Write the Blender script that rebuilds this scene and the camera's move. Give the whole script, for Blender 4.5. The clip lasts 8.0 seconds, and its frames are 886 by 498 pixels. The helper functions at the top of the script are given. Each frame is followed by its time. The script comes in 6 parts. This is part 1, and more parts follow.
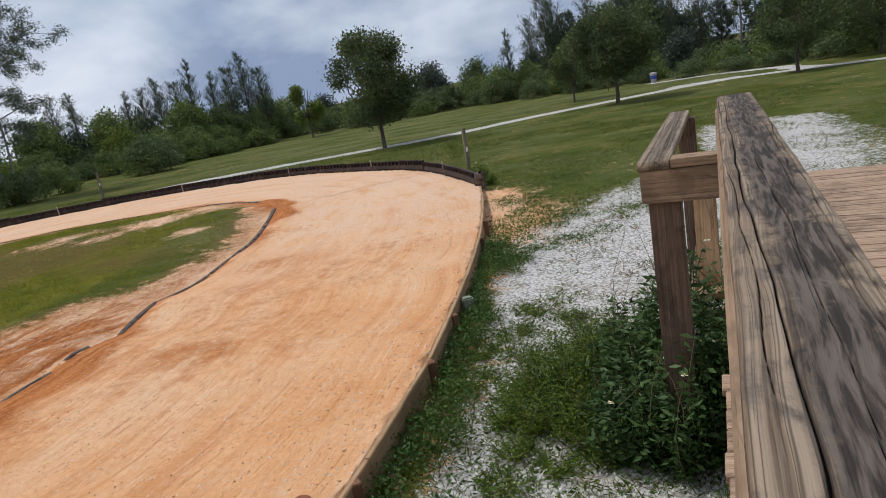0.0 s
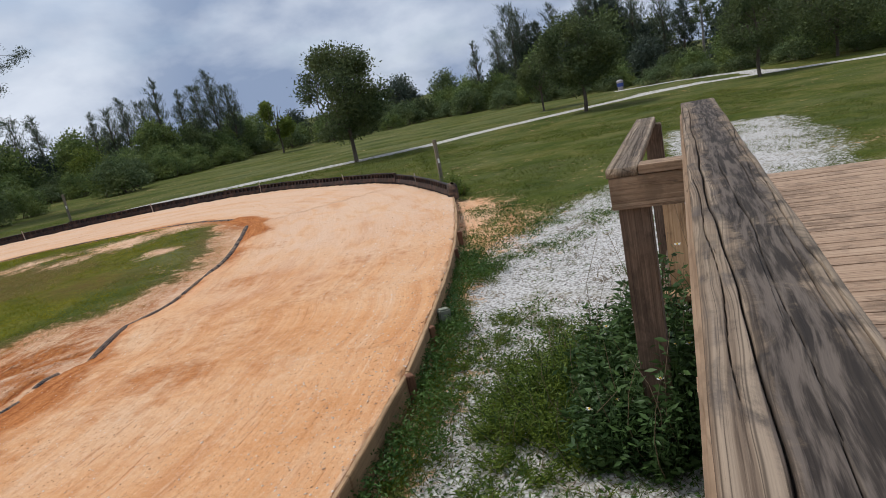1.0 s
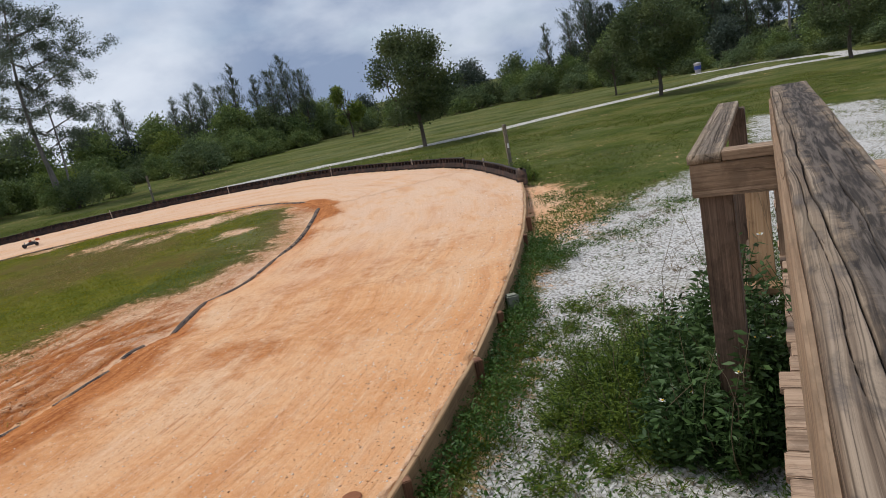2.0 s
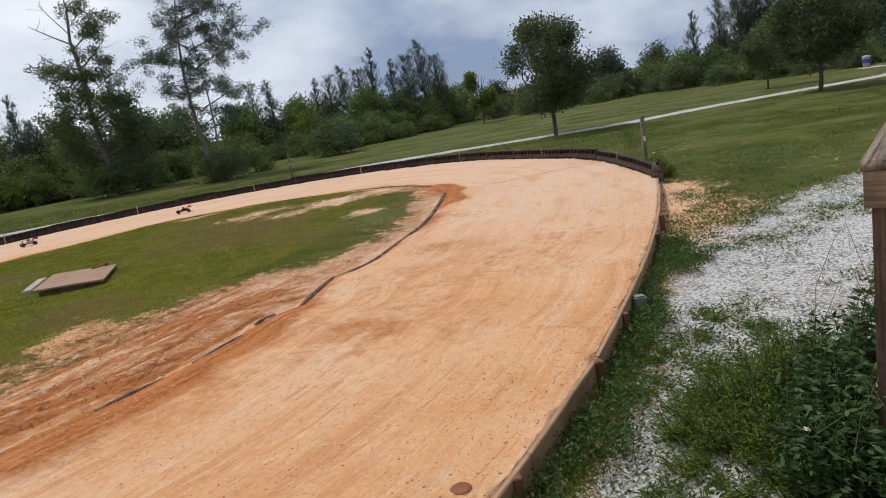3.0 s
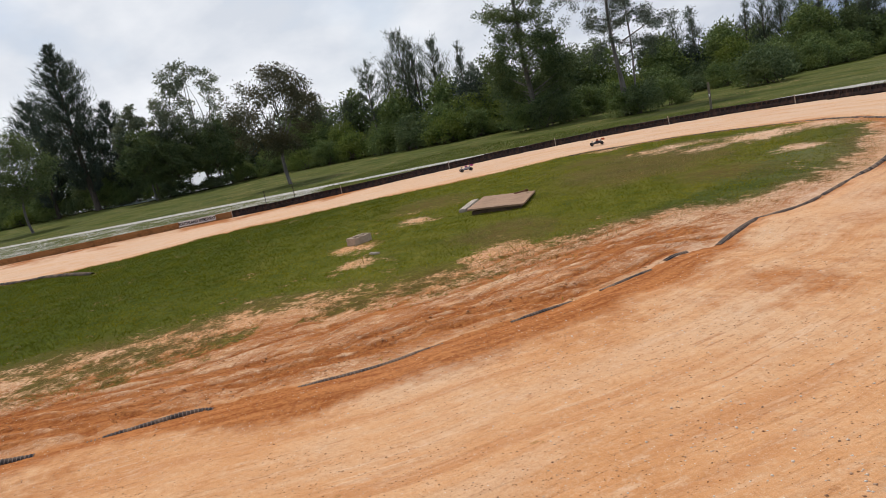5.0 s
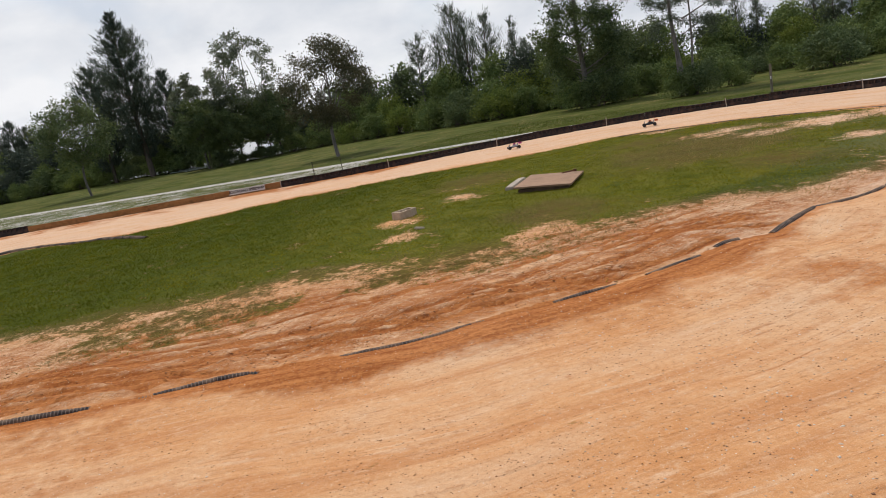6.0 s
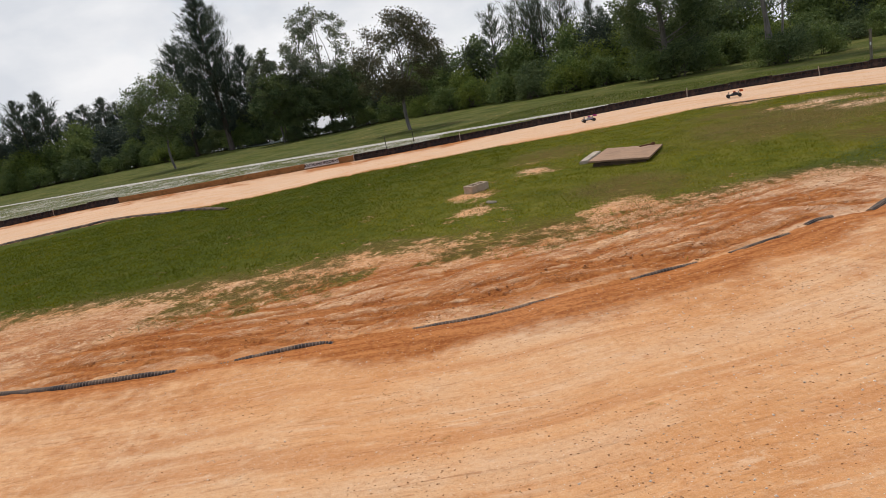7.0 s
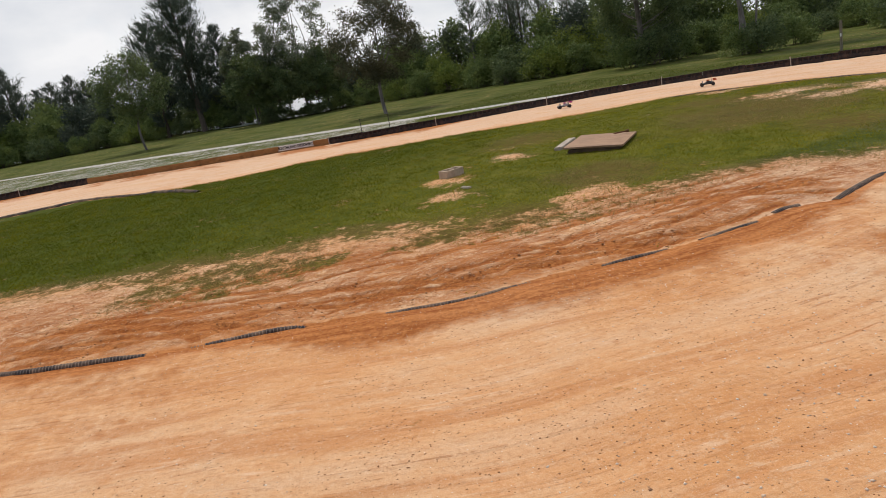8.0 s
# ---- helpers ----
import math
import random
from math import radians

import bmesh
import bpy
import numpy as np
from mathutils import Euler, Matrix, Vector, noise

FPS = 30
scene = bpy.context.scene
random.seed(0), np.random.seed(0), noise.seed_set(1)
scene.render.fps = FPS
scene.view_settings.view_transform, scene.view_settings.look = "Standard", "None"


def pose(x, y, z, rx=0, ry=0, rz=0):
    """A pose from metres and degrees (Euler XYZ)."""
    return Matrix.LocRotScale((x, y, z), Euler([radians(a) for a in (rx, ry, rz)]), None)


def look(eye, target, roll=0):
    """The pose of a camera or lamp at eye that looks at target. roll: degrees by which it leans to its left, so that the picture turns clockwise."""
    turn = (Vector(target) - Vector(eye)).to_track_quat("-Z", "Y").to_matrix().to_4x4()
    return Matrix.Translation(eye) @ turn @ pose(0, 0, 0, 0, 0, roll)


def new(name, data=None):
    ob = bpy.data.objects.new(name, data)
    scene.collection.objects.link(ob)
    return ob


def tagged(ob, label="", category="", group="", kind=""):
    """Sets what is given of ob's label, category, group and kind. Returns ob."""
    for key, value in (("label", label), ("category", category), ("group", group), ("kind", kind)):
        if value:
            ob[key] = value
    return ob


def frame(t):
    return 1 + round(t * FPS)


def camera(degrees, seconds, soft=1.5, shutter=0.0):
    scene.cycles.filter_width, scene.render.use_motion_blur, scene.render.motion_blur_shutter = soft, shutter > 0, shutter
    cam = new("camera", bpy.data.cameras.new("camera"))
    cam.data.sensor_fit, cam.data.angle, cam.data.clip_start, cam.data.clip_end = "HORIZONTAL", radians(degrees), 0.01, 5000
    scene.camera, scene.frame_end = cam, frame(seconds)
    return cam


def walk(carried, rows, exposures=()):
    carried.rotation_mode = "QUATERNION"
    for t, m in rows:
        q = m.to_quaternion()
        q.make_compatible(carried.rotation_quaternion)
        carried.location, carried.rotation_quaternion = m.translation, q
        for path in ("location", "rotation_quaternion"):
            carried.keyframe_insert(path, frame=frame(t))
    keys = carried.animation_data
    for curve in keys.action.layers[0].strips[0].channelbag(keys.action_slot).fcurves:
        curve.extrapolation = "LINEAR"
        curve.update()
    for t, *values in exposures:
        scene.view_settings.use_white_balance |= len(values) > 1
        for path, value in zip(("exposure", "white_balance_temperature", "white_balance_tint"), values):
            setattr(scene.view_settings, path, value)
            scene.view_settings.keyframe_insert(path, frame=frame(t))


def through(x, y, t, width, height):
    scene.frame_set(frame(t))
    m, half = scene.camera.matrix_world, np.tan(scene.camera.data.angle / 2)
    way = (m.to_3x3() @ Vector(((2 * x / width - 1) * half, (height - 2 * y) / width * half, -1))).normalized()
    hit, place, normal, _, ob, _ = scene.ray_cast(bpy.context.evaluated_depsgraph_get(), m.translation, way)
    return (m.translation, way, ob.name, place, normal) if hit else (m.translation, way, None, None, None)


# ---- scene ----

# ================= camera and walk =================
cam = camera(67.1, 8.0, 0.65)


def aim(x, y, z, yaw, pitch, roll):
    """A camera pose from its place, its heading to the left of +y, its pitch and its lean, in degrees."""
    a, p = radians(yaw), radians(pitch)
    way = Vector((-math.sin(a) * math.cos(p), math.cos(a) * math.cos(p), math.sin(p)))
    return look((x, y, z), Vector((x, y, z)) + way, roll)


PATH = [
    (0.0, 0.000, 0.000, 1.834, 0.01, -13.65, -10.00),
    (0.5, 0.018, 0.012, 1.832, -1.69, -12.93, -10.98),
    (1.0, 0.009, 0.002, 1.836, -2.31, -13.08, -11.39),
    (1.5, -0.006, 0.006, 1.835, 0.39, -13.46, -12.72),
    (1.7, -0.011, -0.002, 1.836, 1.35, -13.47, -12.26),
    (2.8, -0.060, 0.020, 1.862, 12.20, -12.31, -10.36),
    (3.0, -0.060, 0.076, 1.848, 14.27, -12.33, -9.90),
    (3.5, -0.113, 0.179, 1.806, 22.38, -11.93, -10.31),
    (4.0, -0.165, 0.201, 1.791, 28.91, -11.95, -10.37),
    (4.5, -0.246, 0.243, 1.787, 40.93, -10.94, -11.92),
    (4.7, -0.290, 0.255, 1.772, 45.24, -10.62, -12.25),
    (5.8, -0.292, 0.267, 1.761, 52.37, -12.03, -11.71),
    (6.0, -0.295, 0.256, 1.763, 53.05, -12.23, -10.83),
    (6.5, -0.341, 0.266, 1.753, 57.81, -12.61, -10.69),
    (7.0, -0.344, 0.251, 1.760, 59.46, -13.25, -11.45),
    (7.5, -0.342, 0.256, 1.761, 58.43, -13.93, -11.06),
    (8.0, -0.336, 0.265, 1.758, 57.59, -14.92, -10.54),
]
walk(cam, [(row[0], aim(*row[1:])) for row in PATH], exposures=[(0.0, 0.0, 6150, 10), (3.0, 0.0, 6200, 10), (6.0, 0.0, 6600, 11), (8.0, 0.0, 6700, 11)])

# ================= world and sun =================
SUN_EL, SUN_AZ = 62.0, 70.0   # degrees: height, and heading to the left of +y


def node(nt, kind, **values):
    n = nt.nodes.new(kind)
    for key, value in values.items():
        if key in n.inputs:
            n.inputs[key].default_value = value
        else:
            setattr(n, key, value)
    return n


world = bpy.data.worlds.new("world")
scene.world = world
world.use_nodes = True
wt = world.node_tree
wt.nodes.clear()
sky = node(wt, "ShaderNodeTexSky", sky_type="NISHITA", sun_disc=False, sun_elevation=radians(SUN_EL), sun_rotation=radians(-SUN_AZ))
coords = node(wt, "ShaderNodeTexCoord")
flat = node(wt, "ShaderNodeMapping")
flat.inputs["Scale"].default_value = (1.0, 1.0, 1.8)
clouds = node(wt, "ShaderNodeTexNoise", Scale=4.6, Detail=7.0, Roughness=0.50, Distortion=0.12)
wisps = node(wt, "ShaderNodeTexNoise", Scale=3.6, Detail=5.0, Roughness=0.5)
side = node(wt, "ShaderNodeVectorMath", operation="DOT_PRODUCT")
side.inputs[1].default_value = (-0.86, 0.18, 0.35)
wt.links.new(coords.outputs["Generated"], flat.inputs["Vector"])
for n in (clouds, wisps):
    wt.links.new(flat.outputs["Vector"], n.inputs["Vector"])
wt.links.new(coords.outputs["Generated"], side.inputs[0])
# the cloud's own brightness: grey-blue bellies to white
belly = node(wt, "ShaderNodeValToRGB")
belly.color_ramp.elements[0].position, belly.color_ramp.elements[0].color = 0.40, (2.5, 3.1, 4.3, 1)
belly.color_ramp.elements[1].position, belly.color_ramp.elements[1].color = 0.62, (5.6, 6.0, 6.7, 1)
white = node(wt, "ShaderNodeValToRGB")
white.color_ramp.elements[0].position, white.color_ramp.elements[0].color = 0.38, (6.2, 6.6, 7.2, 1)
white.color_ramp.elements[1].position, white.color_ramp.elements[1].color = 0.58, (8.1, 8.3, 8.6, 1)
wt.links.new(clouds.outputs["Fac"], belly.inputs["Fac"])
wt.links.new(clouds.outputs["Fac"], white.inputs["Fac"])
turn = node(wt, "ShaderNodeMapRange")
turn.inputs["From Min"].default_value, turn.inputs["From Max"].default_value = 0.42, 0.72
wt.links.new(side.outputs["Value"], turn.inputs["Value"])
deck_of_cloud = node(wt, "ShaderNodeMix", data_type="RGBA")
wt.links.new(turn.outputs["Result"], deck_of_cloud.inputs["Factor"])
wt.links.new(belly.outputs["Color"], deck_of_cloud.inputs["A"])
wt.links.new(white.outputs["Color"], deck_of_cloud.inputs["B"])
gaps = node(wt, "ShaderNodeMapRange")
gaps.inputs["From Min"].default_value, gaps.inputs["From Max"].default_value = 0.30, 0.50
gaps.inputs["To Min"].default_value, gaps.inputs["To Max"].default_value = 0.55, 1.0
wt.links.new(wisps.outputs["Fac"], gaps.inputs["Value"])
heaven = node(wt, "ShaderNodeMix", data_type="RGBA")
wt.links.new(gaps.outputs["Result"], heaven.inputs["Factor"])
wt.links.new(sky.outputs["Color"], heaven.inputs["A"])
wt.links.new(deck_of_cloud.outputs["Result"], heaven.inputs["B"])
back = node(wt, "ShaderNodeBackground", Strength=0.11)
wt.links.new(heaven.outputs["Result"], back.inputs["Color"])
wout = node(wt, "ShaderNodeOutputWorld")
wt.links.new(back.outputs["Background"], wout.inputs["Surface"])

sun_data = bpy.data.lights.new("sun", "SUN")
sun_data.energy, sun_data.angle, sun_data.color = 2.3, radians(9), (1.0, 0.95, 0.88)
sun = new("sun", sun_data)
_e, _a = radians(SUN_EL), radians(SUN_AZ)
sun.matrix_world = look(Vector((-math.sin(_a) * math.cos(_e), math.cos(_a) * math.cos(_e), math.sin(_e))) * 60, (0, 0, 0))

# ================= materials =================


class Mat:
    """A principled material that is put together from procedural layers."""

    def __init__(self, name, rough=0.8, metal=0.0, spec=0.3):
        self.m = bpy.data.materials.new(name)
        self.m.use_nodes = True
        self.nt = self.m.node_tree
        self.bsdf = self.nt.nodes["Principled BSDF"]
        self.bsdf.inputs["Roughness"].default_value = rough
        self.bsdf.inputs["Metallic"].default_value = metal
        self.bsdf.inputs["Specular IOR Level"].default_value = spec
        self.pos = node(self.nt, "ShaderNodeTexCoord").outputs["Object"]
        self.height = None

    def link(self, a, b):
        self.nt.links.new(a, b)

    def space(self, scale=(1, 1, 1), turn=0.0, source=None):
        n = node(self.nt, "ShaderNodeMapping")
        n.inputs["Scale"].default_value = scale
        n.inputs["Rotation"].default_value = (0, 0, turn)
        self.link(source or self.pos, n.inputs["Vector"])
        return n.outputs["Vector"]

    def noise(self, scale, detail=4.0, rough=0.55, vec=None, distort=0.0):
        n = node(self.nt, "ShaderNodeTexNoise", Scale=scale, Detail=detail, Roughness=rough, Distortion=distort)
        self.link(vec or self.pos, n.inputs["Vector"])
        return n.outputs["Fac"]

    def cells(self, scale, vec=None, feature="F1"):
        n = node(self.nt, "ShaderNodeTexVoronoi", feature=feature, Scale=scale)
        self.link(vec or self.pos, n.inputs["Vector"])
        return n

    def ramp(self, fac, *stops):
        n = node(self.nt, "ShaderNodeValToRGB")
        e = n.color_ramp.elements
        while len(e) < len(stops):
            e.new(0.5)
        for k, (p, c) in enumerate(stops):
            e[k].position = p
            e[k].color = (*c, 1) if not isinstance(c, (int, float)) else (c, c, c, 1)
        self.link(fac, n.inputs["Fac"])
        return n.outputs["Color"]

    def mix(self, fac, a, b, mode="MIX"):
        n = node(self.nt, "ShaderNodeMix", data_type="RGBA", blend_type=mode)
        for value, slot in ((fac, "Factor"), (a, "A"), (b, "B")):
            if isinstance(value, (int, float)):
                n.inputs[slot].default_value = value if slot == "Factor" else (value, value, value, 1)
            elif isinstance(value, tuple):
                n.inputs[slot].default_value = (*value, 1)
            else:
                self.link(value, n.inputs[slot])
        return n.outputs["Result"]

    def math(self, op, a, b=0.0, c=0.0):
        n = node(self.nt, "ShaderNodeMath", operation=op)
        for k, value in enumerate((a, b, c)):
            if isinstance(value, (int, float)):
                n.inputs[k].default_value = value
            else:
                self.link(value, n.inputs[k])
        return n.outputs["Value"]

    def range(self, value, a, b, c=0.0, d=1.0):
        n = node(self.nt, "ShaderNodeMapRange", interpolation_type="SMOOTHSTEP")
        for key, v in (("From Min", a), ("From Max", b), ("To Min", c), ("To Max", d)):
            n.inputs[key].default_value = v
        self.link(value, n.inputs["Value"])
        return n.outputs["Result"]

    def attribute(self, name, out="Color"):
        return node(self.nt, "ShaderNodeAttribute", attribute_name=name).outputs[out]

    def split(self, colour):
        n = node(self.nt, "ShaderNodeSeparateColor")
        self.link(colour, n.inputs["Color"])
        return n.outputs

    def random(self):
        return node(self.nt, "ShaderNodeObjectInfo").outputs["Random"]

    def island(self):
        return node(self.nt, "ShaderNodeNewGeometry").outputs["Random Per Island"]

    def colour(self, c):
        if isinstance(c, tuple):
            self.bsdf.inputs["Base Color"].default_value = (*c, 1)
        else:
            self.link(c, self.bsdf.inputs["Base Color"])
        return self

    def rough(self, r):
        self.link(r, self.bsdf.inputs["Roughness"])
        return self

    def bump(self, height, strength=0.4, distance=0.01):
        n = node(self.nt, "ShaderNodeBump", Strength=strength, Distance=distance)
        self.link(height, n.inputs["Height"])
        if self.height:
            self.link(self.height, n.inputs["Normal"])
        self.height = n.outputs["Normal"]
        self.link(self.height, self.bsdf.inputs["Normal"])
        return self


def leaf_mat(name, dark, light, rough=0.65, through=0.25, spec=0.18, patches=0.0):
    m = Mat(name, rough, spec=spec)
    big = m.noise(0.9, 3.0)
    c = m.mix(m.island(), dark, light)
    c = m.mix(m.range(big, 0.35, 0.68), c, m.mix(0.60, c, (light[0] * 1.2, light[1] * 1.03, light[2] * 0.8)))
    if patches:
        c = m.mix(m.range(m.noise(3.2, 5.0, 0.65), 0.54, 0.42, 0.0, patches), c, tuple(0.9 * q for q in dark))
        c = m.mix(m.range(m.noise(1.7, 5.0, 0.65), 0.54, 0.66, 0.0, patches), c, (light[0] * 1.25, light[1] * 1.0, light[2] * 1.3))
    m.colour(c)
    m.bsdf.inputs["Subsurface Weight"].default_value = 0.0
    out = m.nt.nodes["Material Output"]
    thin = node(m.nt, "ShaderNodeBsdfTranslucent")
    m.link(c, thin.inputs["Color"])
    both = node(m.nt, "ShaderNodeMixShader", Fac=through)
    m.link(m.bsdf.outputs["BSDF"], both.inputs[1])
    m.link(thin.outputs["BSDF"], both.inputs[2])
    m.link(both.outputs["Shader"], out.inputs["Surface"])
    return m.m


def bark_mat(name, dark, light):
    m = Mat(name, 0.9)
    v = m.space((1, 1, 0.18))
    n = m.noise(9.0, 6.0, 0.65, v)
    m.colour(m.ramp(n, (0.3, dark), (0.7, light))).bump(n, 0.7, 0.02)
    return m.m


LEAF_OAK = leaf_mat("leaf_oak", (0.040, 0.062, 0.030), (0.119, 0.156, 0.064))
LEAF_WOOD = leaf_mat("leaf_wood", (0.053, 0.083, 0.039), (0.161, 0.212, 0.090))
LEAF_PINE = leaf_mat("leaf_pine", (0.045, 0.064, 0.045), (0.115, 0.147, 0.100), through=0.2)
LEAF_DARK = leaf_mat("leaf_dark_pine", (0.036, 0.053, 0.043), (0.096, 0.126, 0.096), through=0.15)
LEAF_HEDGE = leaf_mat("leaf_hedge", (0.065, 0.105, 0.037), (0.191, 0.254, 0.082))
LEAF_LIGHT = leaf_mat("leaf_light", (0.072, 0.112, 0.024), (0.205, 0.260, 0.056))
LEAF_RED = leaf_mat("leaf_reddish", (0.040, 0.052, 0.028), (0.118, 0.112, 0.066))
LEAF_WEED = leaf_mat("leaf_weed", (0.026, 0.062, 0.014), (0.085, 0.160, 0.036), 0.45)
LEAF_BUSH = leaf_mat("leaf_bush", (0.018, 0.043, 0.014), (0.080, 0.140, 0.043), 0.45, 0.2)
GRASS = leaf_mat("grass_blade", (0.112, 0.123, 0.009), (0.302, 0.286, 0.025), 0.9, 0.35, 0.0, 0.5)
GRASS_LUSH = leaf_mat("grass_blade_lush", (0.062, 0.080, 0.006), (0.172, 0.186, 0.012), 0.9, 0.35, 0.0, 0.5)
GRASS_FIELD = leaf_mat("grass_blade_field", (0.062, 0.088, 0.020), (0.171, 0.204, 0.048), 0.9, 0.3, 0.0, 0.5)
LEAF_FINE = leaf_mat("leaf_fine_weed", (0.050, 0.086, 0.010), (0.152, 0.210, 0.030), 0.5, 0.3)
LEAF_SILVER = leaf_mat("leaf_silver", (0.079, 0.099, 0.066), (0.187, 0.220, 0.150), through=0.25)
STALK = leaf_mat("dry_stalk", (0.10, 0.075, 0.045), (0.24, 0.19, 0.12), 0.7, 0.1)
GRASS_DRY = leaf_mat("grass_blade_dry", (0.16, 0.13, 0.05), (0.36, 0.29, 0.13), 0.7, 0.3)
BARK = bark_mat("bark", (0.055, 0.042, 0.032), (0.16, 0.13, 0.10))
BARK_GREY = bark_mat("bark_grey", (0.10, 0.09, 0.08), (0.27, 0.24, 0.21))
PETAL = Mat("petal", 0.6).colour((0.8, 0.79, 0.74)).m
PISTIL = Mat("pistil", 0.6).colour((0.7, 0.45, 0.03)).m


def wood_mat(name, dark, mid, light, stain=0.5, cracks=0.6, turn=0.0):
    """Weathered timber whose grain runs along the object's own x axis."""
    m = Mat(name, 0.78, spec=0.25)
    rnd = m.random()
    shift = node(m.nt, "ShaderNodeVectorMath", operation="ADD")
    m.link(m.pos, shift.inputs[0])
    off = node(m.nt, "ShaderNodeCombineXYZ")
    for k in range(3):
        m.link(m.math("MULTIPLY", rnd, 37.0 + 11 * k), off.inputs[k])
    m.link(off.outputs["Vector"], shift.inputs[1])
    v = shift.outputs["Vector"]
    warp = m.noise(1.3, 3.0, 0.5, m.space((1.2, 5, 5), 0, v))
    grain = m.noise(1.0, 6.0, 0.62, m.space((2.6, 150, 150), 0, v), 0.5)
    coarse = m.noise(1.0, 4.0, 0.6, m.space((1.3, 48, 48), 0, v), 0.7)
    grain = m.math("ADD", m.math("MULTIPLY", grain, 0.45), m.math("MULTIPLY", coarse, 0.55))
    fine = m.noise(1.0, 3.0, 0.6, m.space((9, 420, 420), 0, v))
    blot = m.noise(7.5, 8.0, 0.66, m.space((1, 1.5, 1.5), 0, v), 0.5)
    wide_ = m.noise(2.0, 3.0, 0.5, m.space((1, 1.4, 1.4), 0, v))
    blot = m.math("ADD", m.math("MULTIPLY", blot, 0.6), m.math("MULTIPLY", wide_, 0.4))
    lines = m.noise(1.0, 2.0, 0.45, m.space((1.1, 26, 26), 0, v), 0.9)
    crack = m.range(m.math("ABSOLUTE", m.math("SUBTRACT", lines, 0.5)), 0.003, 0.012, 1.0, 0.0)
    here = m.range(m.noise(2.0, 2.0, 0.5, m.space((0.7, 2, 2), 0, v)), 0.46, 0.60)
    crack = m.math("MULTIPLY", crack, m.math("MULTIPLY", here, cracks))
    c = m.ramp(grain, (0.36, dark), (0.50, mid), (0.64, light))
    c = m.mix(m.range(fine, 0.42, 0.75, 0.0, 0.35), c, light)
    c = m.mix(m.range(warp, 0.3, 0.7, 0.0, 0.35), c, mid)
    c = m.mix(m.range(blot, 0.48, 0.60, 0.0, stain), c, tuple(0.30 * q for q in dark))
    c = m.mix(crack, c, tuple(0.12 * q for q in dark))
    m.colour(c)
    h = m.math("SUBTRACT", m.math("MULTIPLY", grain, 0.5), m.math("MULTIPLY", crack, 2.0))
    m.bump(h, 0.8, 0.004).bump(fine, 0.25, 0.0015)
    return m.m


def cap_mat(name, dark, mid, light, mould):
    """A bleached old cap board along x: fine wavy grain, black mould that favours its middle, near-black colour in its
    splits.
    """
    m = Mat(name, 0.85, spec=0.2)
    sway = m.noise(1.0, 3.0, 0.5, m.space((1.6, 3.0, 1.0)))
    bent = node(m.nt, "ShaderNodeVectorMath", operation="ADD")
    push = node(m.nt, "ShaderNodeCombineXYZ")
    m.link(m.math("MULTIPLY", sway, 0.05), push.inputs[1])
    m.link(m.pos, bent.inputs[0])
    m.link(push.outputs["Vector"], bent.inputs[1])
    v = bent.outputs["Vector"]
    bands = m.noise(1.0, 4.0, 0.6, m.space((0.8, 85, 40), 0, v), 0.2)
    grain = m.noise(1.0, 5.0, 0.65, m.space((4.0, 330, 200), 0, v), 0.2)
    fibre = m.noise(1.0, 3.0, 0.6, m.space((14, 900, 500), 0, v))
    c = m.ramp(bands, (0.38, dark), (0.50, mid), (0.62, light))
    c = m.mix(m.range(grain, 0.52, 0.64, 0.0, 0.55), c, light)
    c = m.mix(m.range(grain, 0.47, 0.36, 0.0, 0.75), c, tuple(0.55 * q for q in dark))
    c = m.mix(m.range(fibre, 0.45, 0.70, 0.0, 0.30), c, light)
    for pitch_, thick in ((30.0, 0.016), (70.0, 0.022)):
        rings_ = m.noise(1.0, 2.0, 0.5, m.space((0.45, pitch_, 20), 0, v), 0.3)
        c = m.mix(m.range(m.math("ABSOLUTE", m.math("SUBTRACT", rings_, 0.5)), 0.002, thick, 0.70, 0.0), c, tuple(0.40 * q for q in dark))
    wash = m.noise(2.1, 5.0, 0.6, m.space((1, 1.6, 1)))
    c = m.mix(m.range(wash, 0.40, 0.68, 0.0, 0.45), c, (0.30, 0.225, 0.150))
    xyz = node(m.nt, "ShaderNodeSeparateXYZ")
    m.link(m.pos, xyz.inputs[0])
    middle = m.range(m.math("ABSOLUTE", m.math("ADD", xyz.outputs[1], 0.012)), 0.055, 0.015)
    blot = m.noise(9.0, 8.0, 0.68, m.space((1.0, 1.3, 1)), 0.6)
    tear = m.noise(1.0, 4.0, 0.6, m.space((9, 120, 60), 0, v))
    f = m.math("ADD", m.math("ADD", m.math("MULTIPLY", middle, 0.17), m.math("MULTIPLY", blot, 0.75)), m.math("MULTIPLY", tear, 0.25))
    c = m.mix(m.range(f, 0.47, 0.64, 0.0, mould), c, m.mix(m.range(tear, 0.42, 0.62), (0.018, 0.015, 0.014), (0.125, 0.100, 0.082)))
    c = m.mix(m.attribute("split", "Fac"), c, (0.018, 0.014, 0.011))
    m.colour(c)
    m.bump(bands, 0.3, 0.003).bump(grain, 0.5, 0.002).bump(fibre, 0.2, 0.001)
    return m.m


